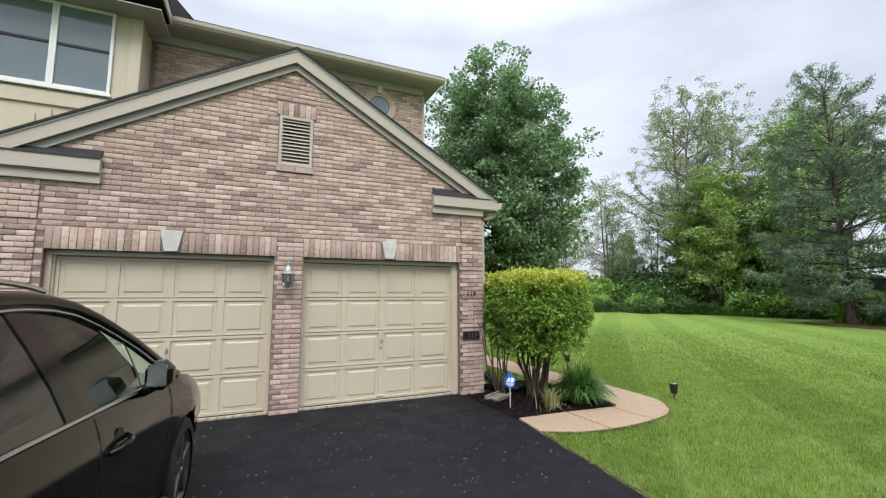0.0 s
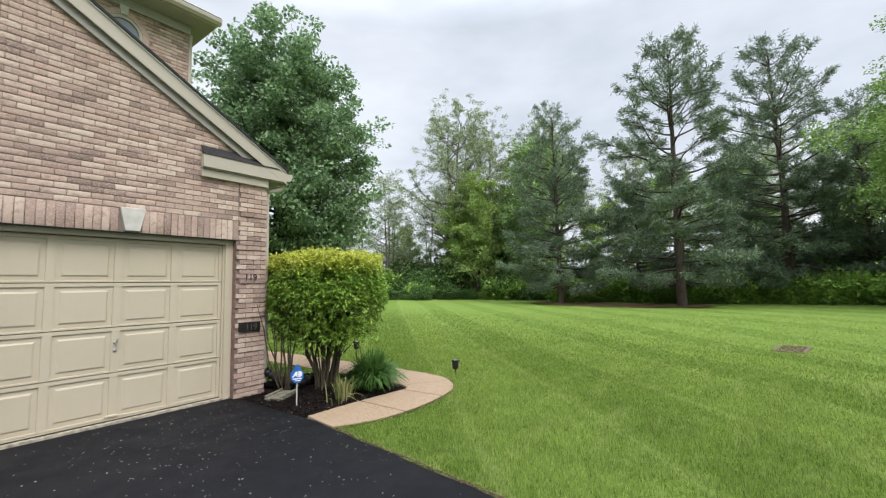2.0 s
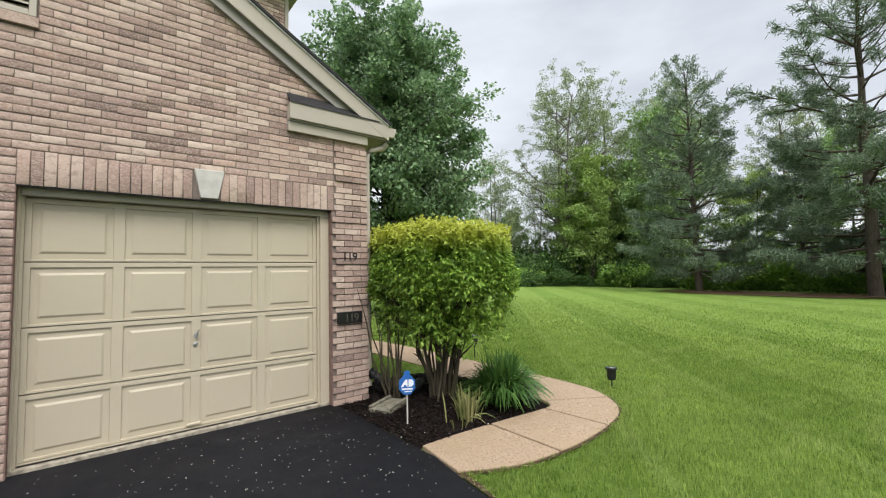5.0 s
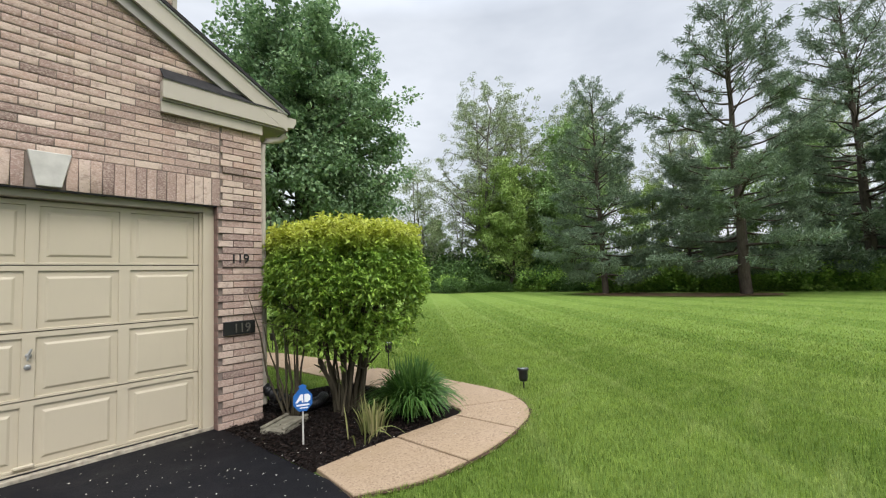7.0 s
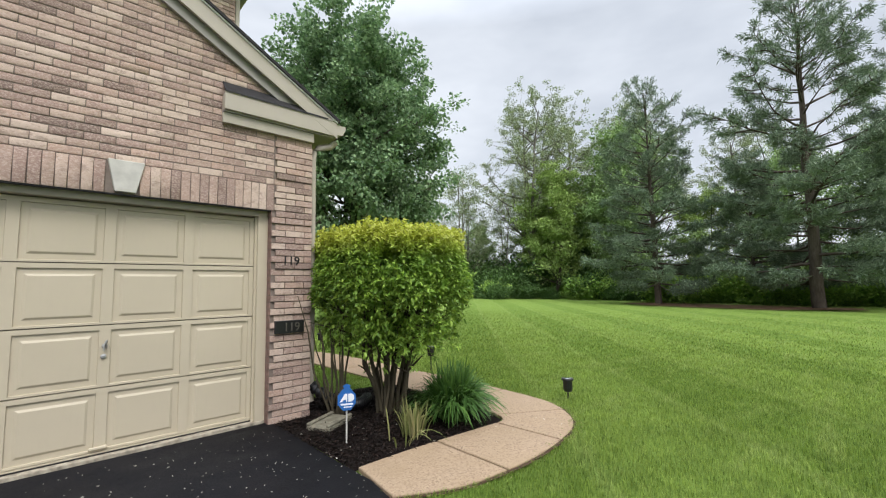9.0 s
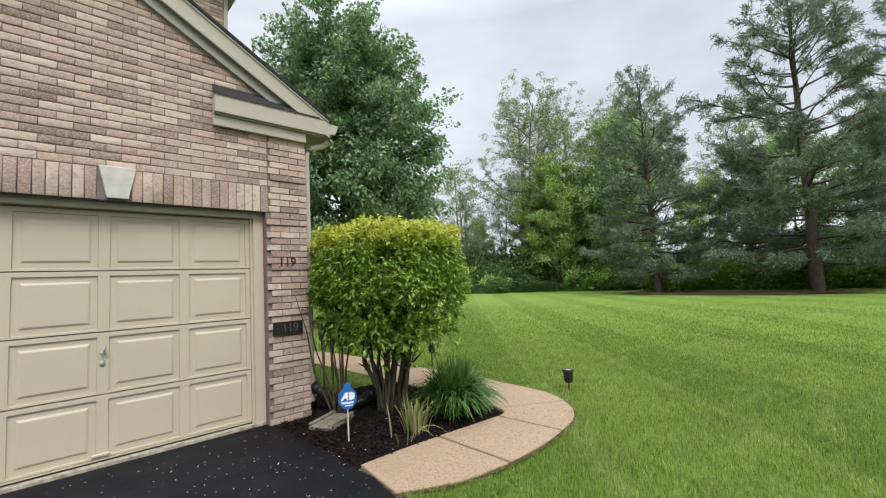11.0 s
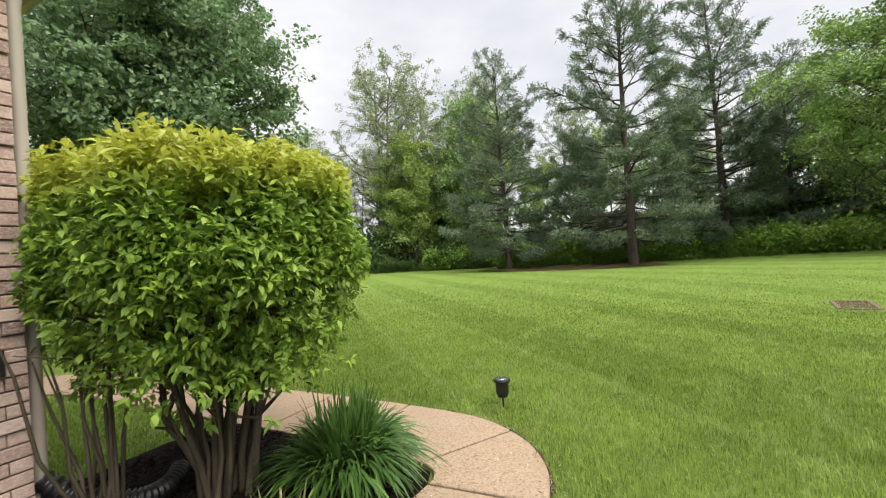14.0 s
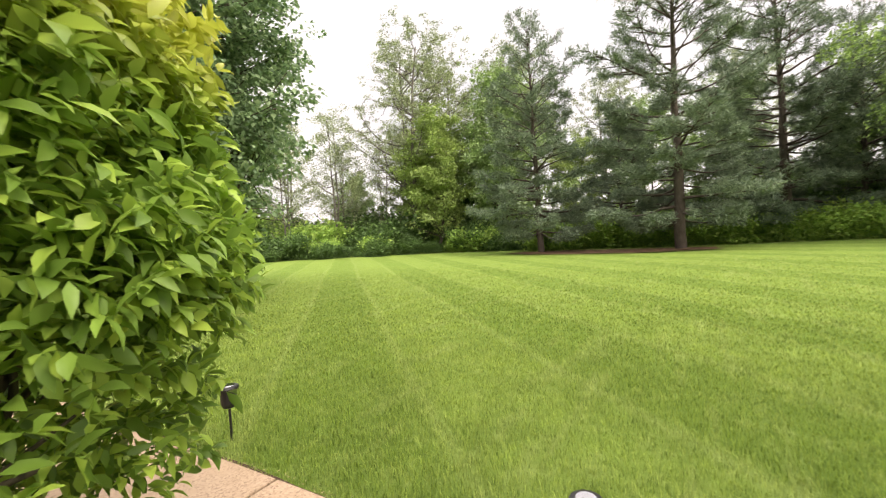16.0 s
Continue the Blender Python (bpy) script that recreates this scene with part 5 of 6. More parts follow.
# ---- car ----
def car():
    """A dark crossover parked with its nose to the doors; its own axes: x to its right, y ahead, z up."""
    c = thing("car", "dark parked crossover car with tinted rear glass before the garage", "car", CAR[:3], CAR[3])
    R, arch = 0.36, 0.40
    wy = (1.36, -1.33)
    NU, NV = 64, 15
    ys = np.linspace(-2.3, 2.3, NU)
    belt = lambda y: np.interp(y, [-2.3, -1.9, -0.85, 0.0, 0.5, 1.15, 1.5, 1.9, 2.15, 2.3], [1.06, 1.15, 1.165, 1.135, 1.12, 1.085, 1.02, 0.91, 0.77, 0.60])
    half = lambda y: 0.92 * (1 - np.abs(np.clip((np.abs(y) - 1.45) / 0.95, 0, 1)) ** 2.3 * np.where(y > 0, 0.12, 0.20))
    low = lambda y: np.interp(np.abs(y), [0, 1.8, 2.3], [0.24, 0.26, 0.36])
    prof = lambda v: np.interp(v, [0, 0.12, 0.3, 0.5, 0.66, 0.73, 0.88, 1.0], [0.90, 0.935, 0.955, 0.972, 0.986, 0.998, 0.985, 0.945])
    V, F = [], []
    for s in (1, -1):
        base = len(V)
        for i, y in enumerate(ys):
            for j in range(NV):
                t = j / (NV - 1)
                z = low(y) + (belt(y) - low(y)) * t
                yy, zz = y, z
                for w in wy:
                    dy, dz = yy - w, zz - R
                    d = math.hypot(dy, dz)
                    if abs(d - arch) < 0.045 and d > 0:
                        yy, zz = w + dy / d * arch, R + dz / d * arch
                flare = sum(0.018 * math.exp(-((math.hypot(y - w, z - R) - arch) / 0.09) ** 2) for w in wy)
                V.append((s * (half(y) * prof(t) + flare), yy, zz))
        for i in range(NU - 1):
            for j in range(NV - 1):
                a = base + i * NV + j
                q = (a, a + NV, a + NV + 1, a + 1)
                m = np.mean([V[k] for k in q], axis=0)
                if any(math.hypot(m[1] - w, m[2] - R) < arch - 0.004 for w in wy):
                    continue
                F.append(q if s > 0 else q[::-1])
    # bonnet and tail deck
    K = 7
    base = len(V)
    for i, y in enumerate(ys):
        for k in range(K):
            u = k / (K - 1) * 2 - 1
            V.append((u * half(y) * 0.93, y, belt(y) + 0.05 * (1 - u * u) * (1 if abs(y) < 2.1 else 0.4)))
    for i in range(NU - 1):
        for k in range(K - 1):
            a = base + i * K + k
            F.append((a, a + 1, a + K + 1, a + K))
    body = arrays("body", V, F, M["carpaint"], c, "glossy dark brown-black painted body", True)
    for e in (-1, 1):
        y = 2.3 * e
        hw = half(y) * 0.97
        part("bumper", boxed(-hw, hw, y - 0.03, y + 0.03, 0.36, belt(y) + 0.01), M["carpaint"], c)
    part("underbody", boxed(-0.80, 0.80, -2.1, 2.1, 0.2, 0.5), M["black"], c, "black underside and wheel wells")
    for s in (-1, 1):
        part("sill_cladding", boxed(*sorted((s * 0.86, s * 0.915)), -0.92, 0.95, 0.2, 0.33, 0.02), M["black"], c, "black plastic sill cladding")
    # greenhouse
    roof_z = lambda y: np.interp(y, [-2.1, -1.7, -1.0, -0.48, -0.28, -0.08, 0.12, 0.44, 0.72, 1.15], [1.16, 1.50, 1.63, 1.65, 1.64, 1.61, 1.545, 1.41, 1.27, 1.06])
    RY = np.linspace(-2.1, 1.15, 36)
    V, F = [], []
    for y in RY:
        for k in range(9):
            u = k / 8 * 2 - 1
            V.append((u * 0.665, y, roof_z(y) + 0.035 * (1 - abs(u) ** 2.5)))
    for i in range(len(RY) - 1):
        mid = (RY[i] + RY[i + 1]) / 2
        if mid > 0.0 or mid < -1.72:
            continue
        for k in range(8):
            a = i * 9 + k
            F.append((a, a + 1, a + 10, a + 9))
    arrays("roof", V, F, M["carpaint"], c, "", True)
    G = [f for i in range(len(RY) - 1) if (RY[i] + RY[i + 1]) / 2 > 0.0 for f in [(i * 9 + k, i * 9 + k + 1, i * 9 + k + 10, i * 9 + k + 9) for k in range(8)]]
    arrays("windscreen", V, G, M["carglass"], c, "raked clear windscreen", True)
    G = [f for i in range(len(RY) - 1) if (RY[i] + RY[i + 1]) / 2 < -1.72 for f in [(i * 9 + k, i * 9 + k + 1, i * 9 + k + 10, i * 9 + k + 9) for k in range(8)]]
    arrays("rear_window", V, G, M["darkglass"], c, "dark rear window", True)

    def side(s, y0, y1, top, material, name, label, off=0.0, bottom=0.0, n=12, y0t=None):
        """A strip of the glasshouse between y0 and y1, from the belt to the roof edge."""
        V, F = [], []
        for k in range(n + 1):
            y = y0 + (y1 - y0) * k / n
            yt = y if y0t is None else y0t[0] + (y0t[1] - y0t[0]) * k / n
            zb, zt = belt(y) + bottom, roof_z(yt) - top
            for j in range(4):
                t = j / 3
                z = zb + (max(zt, zb + 0.001) - zb) * t
                full = (z - belt(y)) / 0.50
                x = 0.862 - 0.195 * full ** 1.25 + off
                V.append((s * x, y + (yt - y) * t, z))
        for k in range(n):
            for j in range(3):
                a = k * 4 + j
                q = (a, a + 4, a + 5, a + 1)
                F.append(q if s > 0 else q[::-1])
        return arrays(name, V, F, material, c, label, True)

    for s in (1, -1):
        side(s, -0.28, 0.37, 0.05, M["carglass"], "front_window", "green-tinted clear front side window", 0.0, 0.0, 12, (-0.42, 0.31))
        side(s, 0.40, 0.96, 0.05, M["carglass"], "quarter_window", "small triangular front quarter glass", 0.0, 0.0, 6, (0.34, 0.94))
        side(s, -1.25, -0.44, 0.05, M["darkglass"], "rear_side_window", "dark tinted rear side window", 0.0, 0.0, 12, (-1.25, -0.59))
        side(s, -1.85, -1.30, 0.05, M["darkglass"], "rear_quarter_window", "dark tinted rear quarter window")
        side(s, -0.44, -0.28, 0.02, M["carpaint"], "pillar", "gloss black door pillar", 0.006, 0.0, 2, (-0.59, -0.42))
        side(s, 0.37, 0.40, 0.04, M["black"], "divider", "", 0.006, 0.0, 2, (0.31, 0.34))
        side(s, -2.05, -1.85, 0.02, M["carpaint"], "rear_pillar", "", 0.004, 0.0, 3)
        ys2 = np.linspace(-1.9, 1.10, 34)
        edge = [(s * (0.862 - 0.195 * ((roof_z(y) - 0.03 - belt(y)) / 0.50 if roof_z(y) - 0.03 > belt(y) else 0) ** 1.25 + 0.004), y, max(roof_z(y) - 0.025, belt(y) + 0.005)) for y in ys2]
        tubes("roof_edge", [(edge, [0.034] * len(edge))], M["carpaint"], c, "", 8)
        edge2 = [(p[0] + s * 0.022, p[1], p[2] - 0.034) for p in edge[2:-2]]
        tubes("window_trim", [(edge2, [0.008] * len(edge2))], M["chrome"], c, "thin bright upper window trim", 6)
        bt = [(s * (0.872), y, belt(y) + 0.002) for y in np.linspace(-1.85, 0.92, 24)]
        tubes("belt_trim", [(bt, [0.011] * len(bt))], M["chrome"], c, "thin bright belt-line trim", 6)
        rail = [(s * 0.61, y, roof_z(y) + 0.045 - 0.015 * (abs(y + 0.6) > 0.95)) for y in np.linspace(-1.6, -0.12, 14)]
        tubes("roof_rail", [(rail, [0.013] * len(rail))], M["chrome"], c, "slim satin roof rail", 6)
        # mirror
        mo = part("mirror", boxed(*sorted((s * 0.90, s * 1.035)), 0.26, 0.40, 1.125, 1.285, 0.045), M["carpaint"], c, "gloss black door mirror")
        part("mirror_glass", boxed(*sorted((s * 0.925, s * 1.015)), 0.254, 0.259, 1.155, 1.27), M["chrome"], mo, "reflecting mirror glass")
        tubes("mirror_foot", [([(s * 0.85, 0.42, 1.10), (s * 0.95, 0.36, 1.15)], [0.035, 0.03])], M["black"], mo, "", 8)
        # handles, door gaps
        for yh in (-0.04, -1.0):
            cup = lathe([(0.075, 0.0), (0.06, -0.006), (0.0, -0.012)][:2], 16)
            cup.transform(Matrix.Translation((s * 0.910, yh, 0.955)) @ Matrix.Rotation(math.pi / 2 * s, 4, "Y"))
            part("handle_cup", cup, M["black"], c, "dark recess behind the handle")
            hp = [(s * 0.912, yh - 0.11, 0.945), (s * 0.940, yh - 0.07, 0.95), (s * 0.948, yh, 0.957), (s * 0.943, yh + 0.06, 0.963), (s * 0.912, yh + 0.11, 0.968)]
            tubes("door_handle", [(hp, [0.012, 0.014, 0.015, 0.014, 0.012])], M["carpaint"], c, "", 8)
        for y0, y1 in ((-0.24, -0.24), (0.86, 0.92), (-1.18, -1.30)):
            zz = np.linspace(0.34, float(belt(y0)) - 0.02, 12)
            g = []
            for z in zz:
                y = y0 + (y1 - y0) * (1 - (z - 0.34) / 0.7) * 0.5
                t = (z - low(y)) / (belt(y) - low(y))
                g.append((s * (half(y) * prof(t) - 0.001), y, z))
            tubes("door_gap", [(g, [0.0042] * len(g))], M["black"], c, "", 5)
    for y, s in itertools_product(wy, (1, -1)):
        w = new("wheel")
        w.parent = c
        w.location = (s * 0.80, y, R)
        tp = [(-0.11, R - 0.09), (-0.112, R - 0.04), (-0.10, R - 0.012), (-0.08, R), (0.08, R), (0.10, R - 0.012), (0.112, R - 0.04), (0.11, R - 0.09)]
        n = 40
        V = [(x, r * math.cos(2 * math.pi * k / n), r * math.sin(2 * math.pi * k / n)) for k in range(n) for x, r in tp]
        F = [(k * 8 + j, k * 8 + j + 1, ((k + 1) % n) * 8 + j + 1, ((k + 1) % n) * 8 + j) for k in range(n) for j in range(7)]
        arrays("tyre", V, F, M["rubber"], w, "", True)
        bm = bmesh.new()
        for k in range(5):
            a = 2 * math.pi * k / 5
            b = boxed(*sorted((s * 0.06, s * 0.095)), -0.035, 0.035, 0.02, R - 0.095, 0.006)
            b.transform(Matrix.Rotation(a, 4, "X"))
            part("spoke", b, M["rim"], w, "silver alloy spoke")
        V = [(x, r * math.cos(2 * math.pi * k / n), r * math.sin(2 * math.pi * k / n)) for k in range(n) for x, r in ((-0.1, R - 0.092), (s * 0.095, R - 0.092), (s * 0.10, R - 0.105), (s * 0.03, R - 0.115), (s * 0.02, 0.001))]
        F = [(k * 5 + j, k * 5 + j + 1, ((k + 1) % n) * 5 + j + 1, ((k + 1) % n) * 5 + j) for k in range(n) for j in range(4)]
        arrays("rim", V, F, M["rim"], w, "silver alloy rim", True)
    for x in (-0.38, 0.38):
        for y in (-0.25, -1.1):
            st = part("seat", boxed(x - 0.25, x + 0.25, y - 0.3, y + 0.25, 0.5, 0.72, 0.05), M["seat"], c, "dark cloth car seat", True)
            b = boxed(x - 0.24, x + 0.24, y - 0.42, y - 0.26, 0.7, 1.28, 0.05)
            part("seat_back", b, M["seat"], st)
            part("headrest", boxed(x - 0.13, x + 0.13, y - 0.42, y - 0.30, 1.3, 1.48, 0.04), M["seat"], st)
    part("dashboard", boxed(-0.74, 0.74, 0.52, 0.9, 0.75, 1.06, 0.04), M["black"], c)
    wheel = [(-0.38 + 0.17 * math.cos(a), 0.30 - 0.06 * math.sin(a), 1.02 + 0.17 * math.sin(a)) for a in np.linspace(0, 2 * math.pi, 24)]
    tubes("steering_wheel", [(wheel, [0.014] * 24)], M["black"], c, "", 6)
    for s in (-1, 1):
        part("headlight", boxed(*sorted((s * 0.52, s * 0.80)), 2.02, 2.16, 0.68, 0.78, 0.03), M["lampglass"], c, "clear wrapped headlight")
        part("tail_light", boxed(*sorted((s * 0.5, s * 0.80)), -2.34, -2.2, 0.85, 0.98, 0.02), M["rubber"], c)


def itertools_product(a, b):
    return [(p, q) for p in a for q in b]


CAR = (-0.76, 3.0, -0.08, -5.0)
car()


# ---- trees ----
def limb(rng, a, b, r0, r1, bend=0.12, n=6):
    a, b = np.asarray(a, float), np.asarray(b, float)
    L = np.linalg.norm(b - a)
    t = np.linspace(0, 1, n)
    off = rng.normal(0, bend * L * 0.5, 3)
    p = a + (b - a) * t[:, None] + np.sin(t * np.pi)[:, None] * off + rng.normal(0, bend * L * 0.06, (n, 3)) * (t[:, None] > 0)
    p[:, 2] -= np.sin(t * np.pi) * L * 0.06
    return p, r0 + (r1 - r0) * t ** 0.8


def broadleaf(name, label, seed, height, radius, crown_base, trunk_r, leaves, size, leaf_mat, bark, limbs=26, shape=None, spread=0.9, forks=1, clump=0.9, twigs=7):
    """A tree at the origin: trunk, limbs that reach the crown's outline, twigs, and leaves in clumps at the twigs."""
    rng = np.random.default_rng(seed)
    t = thing(name, label, "tree")
    shape = shape or (lambda u: math.sin(math.pi * min(max(u * 0.88 + 0.10, 0), 1)) ** 0.6)
    wood = []
    tops = []
    for k in range(forks):
        a = 2 * math.pi * k / max(forks, 1) + rng.uniform(0, 1)
        lean = radius * 0.35 * (forks > 1)
        top = (lean * math.cos(a), lean * math.sin(a), height * rng.uniform(0.86, 0.97))
        p, r = limb(rng, (0, 0, -0.2), top, trunk_r * (1 if forks == 1 else 0.75), trunk_r * 0.12, 0.05, 12)
        tops.append(p)
        wood.append((p, r))
    tubes("trunk", wood, bark, t, "", 9)
    wood, centres = [], []
    for k in range(limbs):
        u = (k + rng.uniform(0, 1)) / limbs
        h = crown_base + (height - crown_base) * u
        tr = tops[k % len(tops)]
        h0 = max(crown_base * 0.7, h - radius * 0.45)
        i = min(np.searchsorted(tr[:, 2], h0), len(tr) - 1)
        j = max(i - 1, 0)
        f = (h0 - tr[j, 2]) / max(tr[i, 2] - tr[j, 2], 1e-3)
        start = tr[j] + (tr[i] - tr[j]) * min(max(f, 0), 1)
        a = k * 2.399 + rng.uniform(-0.4, 0.4)
        R = radius * shape(u) * rng.uniform(0.62, 1.0)
        end = np.array([R * math.cos(a), R * math.sin(a), h + rng.uniform(-0.3, 0.5)])
        r0 = trunk_r * (0.42 - 0.28 * u)
        p, r = limb(rng, start, end, r0, r0 * 0.16, 0.14, 8)
        wood.append((p, r))
        for q in range(twigs):
            s = rng.integers(2, 8)
            b = p[s]
            e = b + rng.normal(0, 1, 3) * radius * 0.17 + np.array([math.cos(a), math.sin(a), 0.6]) * radius * 0.12
            w, rr = limb(rng, b, e, r0 * 0.28, r0 * 0.07, 0.15, 4)
            wood.append((w, rr))
            centres += [w[-1], w[2]]
        centres += [p[-1], p[-2], p[-3]]
    tubes("branchwork", wood, bark, t, "", 4)
    c = np.array(centres)
    per = leaves // len(c) + 1
    w = rng.uniform(0.3, 1.5, len(c)) * np.clip((c[:, 2] - crown_base) / (0.32 * (height - crown_base)), 0.05, 1)
    idx = rng.choice(len(c), leaves, p=w / w.sum())
    off = rng.normal(0, 1, (leaves, 3))
    off *= np.minimum(1, 1.5 / np.linalg.norm(off, axis=1))[:, None]
    off = off * clump * radius * 0.12 * np.array([1, 1, 0.6])
    p = c[idx] + off
    p[:, 2] = np.maximum(p[:, 2], 0.3)
    out = unit(p - np.array([0, 0, (height + crown_base) / 2]))
    d = out * 0.5 + rng.normal(0, 0.7, (leaves, 3)) + np.array([0, 0, -0.25])
    v, f = leaf_arrays(rng, p, d, size, size * 0.36, 0.2)
    o = arrays("crown", v, f, leaf_mat, t)
    tagged(o, kind="stuff")
    return t


def pine(label, seed, height, radius, bare, trunk_r, density=1.0):
    """A white pine: straight trunk, whorls of level limbs, tufts of long soft needles."""
    rng = np.random.default_rng(seed)
    t = thing("pine_tree", label, "tree")
    tz = np.linspace(-0.2, height, 14)
    sway = np.cumsum(rng.normal(0, 0.05, (14, 2)), axis=0)
    tp = np.column_stack([sway[:, 0], sway[:, 1], tz])
    tubes("trunk", [(tp, trunk_r * (1.02 - tz / height) + 0.02)], M["bark"], t, "dark straight furrowed trunk", 9)
    wood, P, D = [], [], []
    h = bare
    k = 0
    while h < height - 0.25:
        u = (h - bare) / (height - bare)
        n = rng.integers(3, 6)
        reach = rng.uniform(0.72, 1.12)
        for q in range(n):
            a = 2 * math.pi * q / n + k * 0.9 + rng.uniform(-0.5, 0.5)
            R = radius * (1 - u) ** 0.58 * reach * rng.uniform(0.55, 1.15) * (0.75 + 0.25 * min(1, u * 6)) + 0.3
            hq = h + rng.uniform(-0.2, 0.2)
            rise = R * (-0.08 + 1.2 * u) + rng.uniform(-0.2, 0.4)
            s = np.array([np.interp(hq, tz, tp[:, 0]), np.interp(hq, tz, tp[:, 1]), hq])
            e = s + np.array([R * math.cos(a), R * math.sin(a), rise])
            r0 = 0.014 + 0.017 * R
            p, r = limb(rng, s, e, r0, 0.008, 0.10, 7)
            wood.append((p, r))
            side = np.array([-math.sin(a), math.cos(a), 0])
            ahead = np.array([math.cos(a), math.sin(a), 0])
            for b in range(int(3 + R * 2.2)):
                f0 = rng.uniform(0.2 + 0.25 * u, 1.0) ** 0.8
                root = np.array([np.interp(f0, np.linspace(0, 1, 7), p[:, i]) for i in range(3)])
                sg = rng.choice([-1, 1])
                L = R * (1.08 - f0) * rng.uniform(0.3, 0.7) + 0.3
                tip = root + side * sg * L * 0.75 + ahead * L * 0.65 + np.array([0, 0, rng.uniform(0.0, 0.3) + 0.2 * u * L])
                wood.append((np.array([root, (root + tip) / 2 + rng.normal(0, 0.04, 3), tip]), [r0 * 0.35, r0 * 0.22, 0.005]))
                m = int((4 + L * 8) * density)
                f = rng.uniform(0.15, 1.0, m) ** 0.7
                P.append(root + (tip - root) * f[:, None] + rng.normal(0, 0.09, (m, 3)))
                D.append(np.array([0, 0, 0.35]) + side * sg * 0.6 + ahead * 0.6 + rng.normal(0, 0.3, (m, 3)))
            m = int((3 + R * 2.5) * density)
            f = rng.uniform(0.3, 1.0, m) ** 0.6
            P.append(np.stack([np.interp(f, np.linspace(0, 1, 7), p[:, i]) for i in range(3)], -1) + rng.normal(0, 0.08, (m, 3)))
            D.append(ahead + np.array([0, 0, 0.4]) + rng.normal(0, 0.3, (m, 3)))
        h += rng.uniform(0.45, 0.85)
        k += 1
    tubes("branchwork", wood, M["bark"], t, "", 4)
    P, D = np.concatenate(P), np.concatenate(D)
    keep = rng.uniform(0, 1, len(P)) < np.interp(P[:, 2] / height, [0.1, 0.4, 0.75, 1.0], [1.0, 0.8, 0.42, 0.38])
    P, D = P[keep], D[keep]
    reps = 8
    P, D = np.repeat(P, reps, 0), np.repeat(D, reps, 0)
    n = len(P)
    D = unit(D) * 0.75 + rng.normal(0, 0.6, (n, 3))
    P = P + rng.normal(0, 0.08, (n, 3))
    v, f = leaf_arrays(rng, P, D, 0.34, 0.026, 0.1)
    o = arrays("needles", v, f, M["pine"], t, "soft grey-green needle tufts")
    tagged(o, kind="stuff")
    return t


def shrub(label, seed, radius, height, leaves, size, material):
    """A loose woodland shrub: several stems and leaf clumps down to the ground."""
    rng = np.random.default_rng(seed)
    t = thing("woodland_shrub", label, "shrub", group="shrubs along the wood edge")
    wood, cs = [], []
    for k in range(16):
        a = k * 2.399
        R = radius * rng.uniform(0.2, 0.95)
        e = (R * math.cos(a), R * math.sin(a), height * rng.uniform(0.35, 0.98) * (1 - 0.35 * (R / radius) ** 2))
        wood.append(limb(rng, (0.15 * math.cos(a), 0.15 * math.sin(a), -0.1), e, 0.035, 0.008, 0.14, 6))
        for q in range(5):
            cs.append(wood[-1][0][rng.integers(1, 6)] + rng.normal(0, 0.22 * radius, 3) * (1, 1, 0.6))
    tubes("stemwork", wood, M["bark"], t, "", 4)
    c = np.array(cs)
    idx = rng.choice(len(c), leaves)
    p = c[idx] + rng.normal(0, 0.16 * radius, (leaves, 3)) * (1, 1, 0.8)
    p[:, 2] = np.abs(p[:, 2]) + 0.03
    d = unit(p * (1, 1, 0.6)) + rng.normal(0, 0.7, (leaves, 3))
    v, f = leaf_arrays(rng, p, d, size, size * 0.38, 0.2)
    o = arrays("foliage", v, f, material, t)
    tagged(o, kind="stuff")
    return t


def plant(ob, x, y, rz=0, s=1.0, dz=0.0):
    ob.matrix_basis = pose(x, y, gz(x, y) - 0.05 + dz, 0, 0, rz) @ Matrix.Scale(s, 4)
    return ob


def another(ob, x, y, rz=0, s=1.0, label=""):
    o = copy_thing(ob, Matrix())
    o.matrix_basis = pose(x, y, gz(x, y) - 0.05, 0, 0, rz) @ Matrix.Scale(s, 4)
    if label:
        tagged(o, label)
    return o


maple = broadleaf("maple_tree", "tall dense dark green maple behind the clipped shrub", 31, 11.2, 3.65, 2.0, 0.24, 94000, 0.17, M["maple"], M["bark"], 84,
                  shape=lambda u: (0.62 + 1.1 * u if u < 0.35 else 1.0 - 0.60 * ((u - 0.35) / 0.65) ** 2.8), clump=0.62, forks=2, twigs=9)
plant(maple, 10.9, 16.9, 30)
side_maple = broadleaf("maple_tree", "broad spreading green maple at the lawn's edge", 32, 18.0, 8.6, 3.0, 0.36, 120000, 0.19, M["side"], M["bark"], 60,
                       shape=lambda u: (0.8 + 0.6 * u if u < 0.3 else 1.0 - 0.75 * ((u - 0.3) / 0.7) ** 2.0), clump=0.5, twigs=9)
plant(side_maple, 35.5, -12.2, 60)

p1 = plant(pine("slender grey-green pine standing in needle mulch", 41, 15.8, 5.2, 1.6, 0.22), 34.5, 14.0, 0)
p2 = plant(pine("tall wide grey-green pine with dark trunk in mulch", 42, 18.9, 6.2, 2.0, 0.32, 1.1), 34.4, 5.36, 0)
p3 = another(p2, 43.0, -1.1, 130, 1.08, "tall ragged pine behind the front pair")
p4 = another(p1, 41.5, 9.5, 200, 0.72, "smaller dark pine between the front pair")
p5 = another(p1, 47, -6.0, 80, 1.0, "pine half hidden behind the spreading maple")

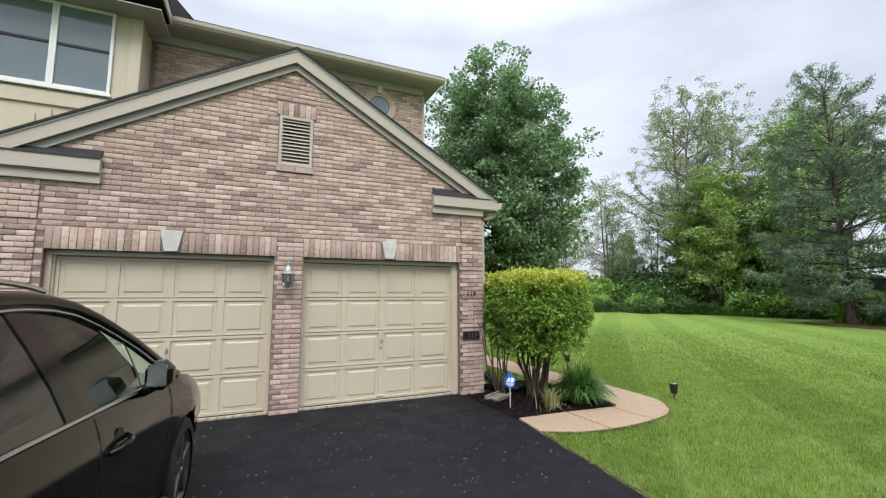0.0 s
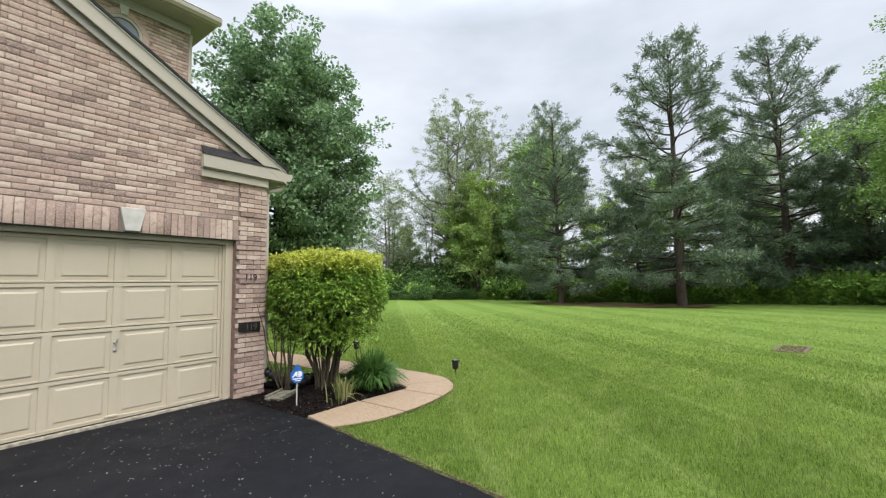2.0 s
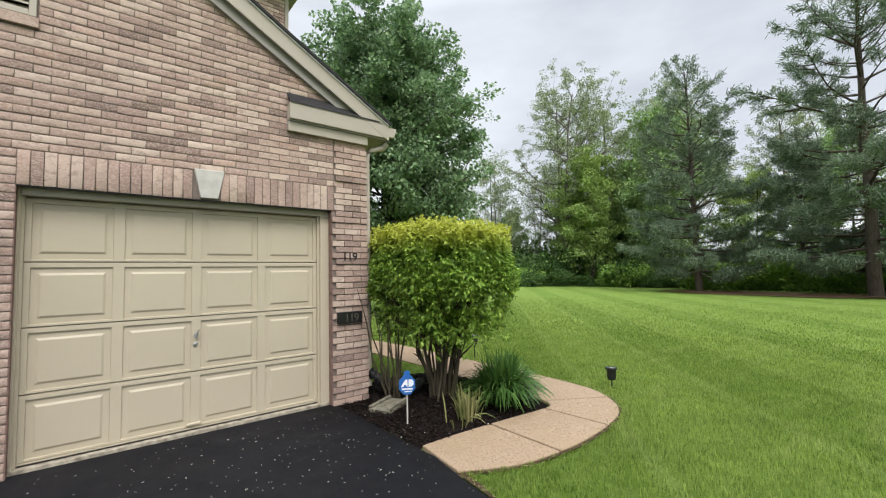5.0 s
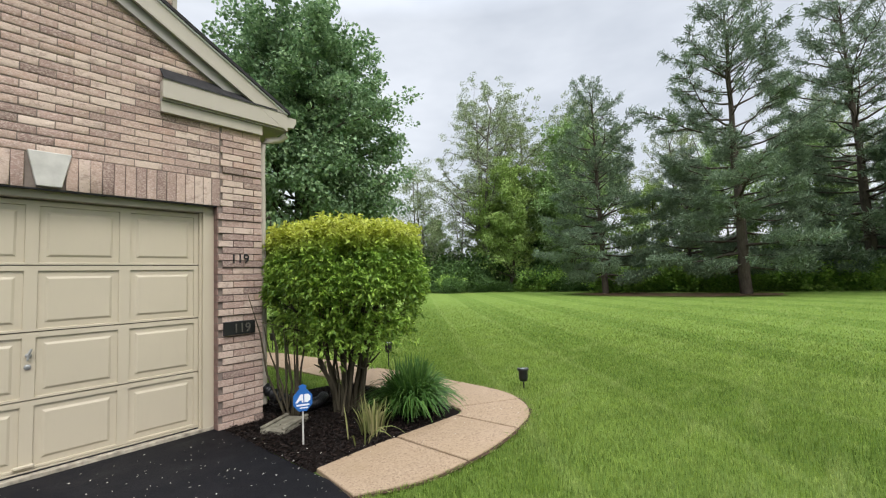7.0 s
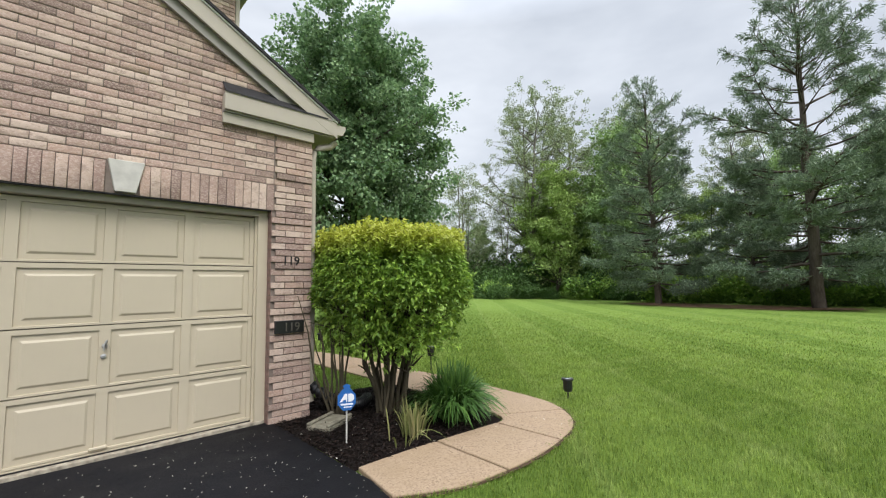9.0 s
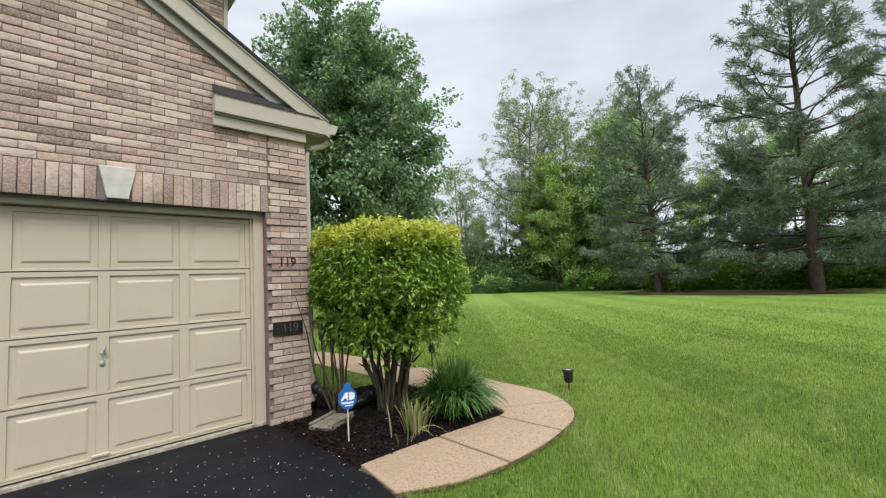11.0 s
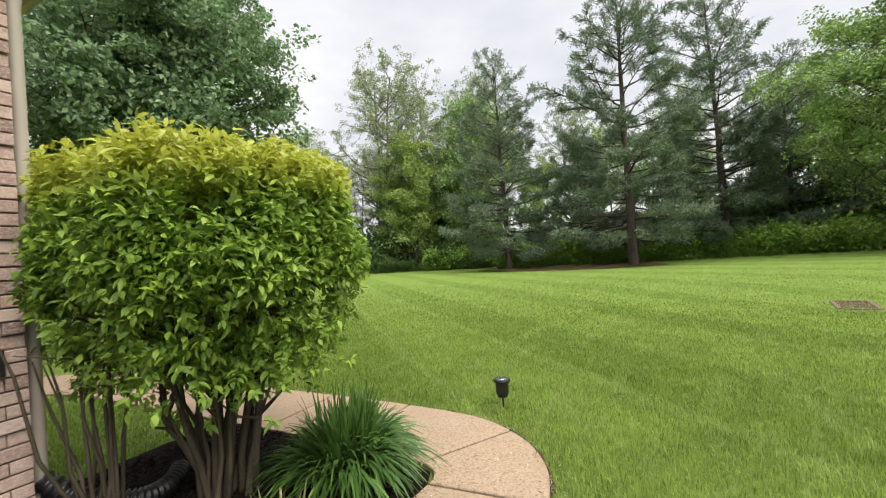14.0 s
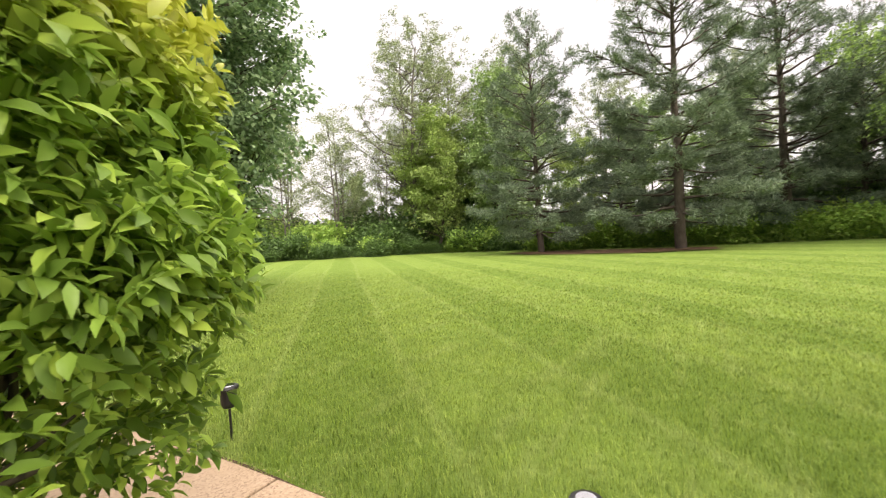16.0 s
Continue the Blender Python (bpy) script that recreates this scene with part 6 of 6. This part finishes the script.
tall = broadleaf("budding_tree", "very tall sparse budding tree with pale bare limbs", 51, 23.0, 6.4, 8.0, 0.46, 34000, 0.15, M["wood_c"], M["bark_grey"], 34,
                 forks=2, clump=0.36, twigs=12)
plant(tall, 42, 29.5, 0)
thin = broadleaf("young_tree", "thin sparse pale budding tree in the wood", 52, 15, 3.4, 3.0, 0.22, 10000, 0.15, M["wood_c"], M["bark_grey"], 24, forks=2, twigs=8)
plant(thin, 37, 36, 0)
fresh = broadleaf("leafy_tree", "fresh light green leafy tree at the wood's edge", 53, 13.5, 3.6, 2.0, 0.2, 26000, 0.23, M["wood_b"], M["bark"], 34, forks=2)
plant(fresh, 40, 26, 0)
olive = broadleaf("leafy_tree", "olive green woodland tree with hanging foliage", 54, 17, 5.0, 2.0, 0.24, 30000, 0.27, M["wood_a"], M["bark"], 38, forks=2, clump=1.0)
plant(olive, 44, 20.5, 0)

R = random.Random(77)
for x, y, s in ((50, 31, 1.0), (49, 21, 0.93), (56, 12, 0.8), (58, 0, 0.8), (55, 24, 0.9)):
    another(tall, x, y, R.uniform(0, 360), s)
for x, y, s in ((33, 39, 0.8), (40, 38, 0.85), (41, 33, 0.8), (29, 43, 0.85), (36, 42, 1.0), (24, 45, 0.85), (18, 45, 0.9), (46, 34, 1.0)):
    another(thin, x, y, R.uniform(0, 360), s)
for x, y, s in ((43.5, 30, 0.85), (50, 15, 0.8), (53, -12, 0.95), (42, -20, 1.0), (34, -24, 1.1)):
    another(fresh, x, y, R.uniform(0, 360), s)
for x, y, s in ((51, 8, 0.8), (52, 1.5, 0.8), (50, -8, 0.85), (46, -15, 0.9), (39, -27, 1.0), (50, 27, 0.7), (44, 40, 0.55), (33, 47, 0.5), (22, 50, 0.55), (12, 50, 0.6), (3, 48, 0.6), (28, -32, 0.9)):
    another(olive, x, y, R.uniform(0, 360), s)

dark_shrub = plant(shrub("dense dark green shrub along the wood's edge", 61, 2.6, 3.2, 6500, 0.29, M["shrub"]), 38, 31, 0)
light_shrub = plant(shrub("bright green tangled shrub along the wood's edge", 62, 2.2, 2.4, 5000, 0.28, M["shrub_b"]), 40, 22, 0)


def wood_edge():
    """Shrubs in three rows round the far side of the lawn."""
    r = random.Random(5)
    for row, (dist, s0) in enumerate(((45, 0.75), (49, 1.25), (55, 1.9))):
        n = 30
        for k in range(n):
            a = radians(-42 + 126 * k / (n - 1)) + r.uniform(-0.02, 0.02)
            d = dist + r.uniform(-1.5, 1.5)
            if row == 0 and (20 < math.degrees(a) < 24):
                continue
            bright = r.random() < ((0.85 if math.degrees(a) < 24 else 0.2) if row == 0 else (0.6 if math.degrees(a) < 24 else 0.3))
            another(light_shrub if bright else dark_shrub, 2 + d * math.cos(a), 2 + d * math.sin(a), r.uniform(0, 360), s0 * r.uniform(0.75, 1.2))


wood_edge()


def low_herbs():
    """A low bright band of herbs before the shrubs."""
    r = random.Random(15)
    for k in range(34):
        a = radians(-24 + 78 * k / 33) + r.uniform(-0.02, 0.02)
        d = 42.5 + r.uniform(-1.0, 1.2)
        near_pines = math.degrees(a) < 19 or 26 < math.degrees(a) < 31
        another(light_shrub if near_pines else dark_shrub, 2 + d * math.cos(a), 2 + d * math.sin(a), r.uniform(0, 360), r.uniform(0.34, 0.62) if near_pines else r.uniform(0.28, 0.5),
                "low bright green tangle of herbs at the wood's edge" if near_pines else "low dark green undergrowth at the wood's edge")


def bright_bushes():
    """Loose bright bushes that fill the gap behind the front pair of pines."""
    r = random.Random(25)
    for k in range(26):
        a = radians(-16 + 35 * k / 25) + r.uniform(-0.012, 0.012)
        d = 38.9 + r.uniform(-0.8, 1.6)
        another(light_shrub, 2 + d * math.cos(a), 2 + d * math.sin(a), r.uniform(0, 360), r.uniform(0.5, 1.05), "bright yellow-green bush behind the front pines")


low_herbs()
bright_bushes()

# ---- bricks, last ----
upper_bricks()
lay_bricks(brick_list() + soldier_list(), front, YB, lambda b: b[1] > 3.05 and b[3] < 3.1)
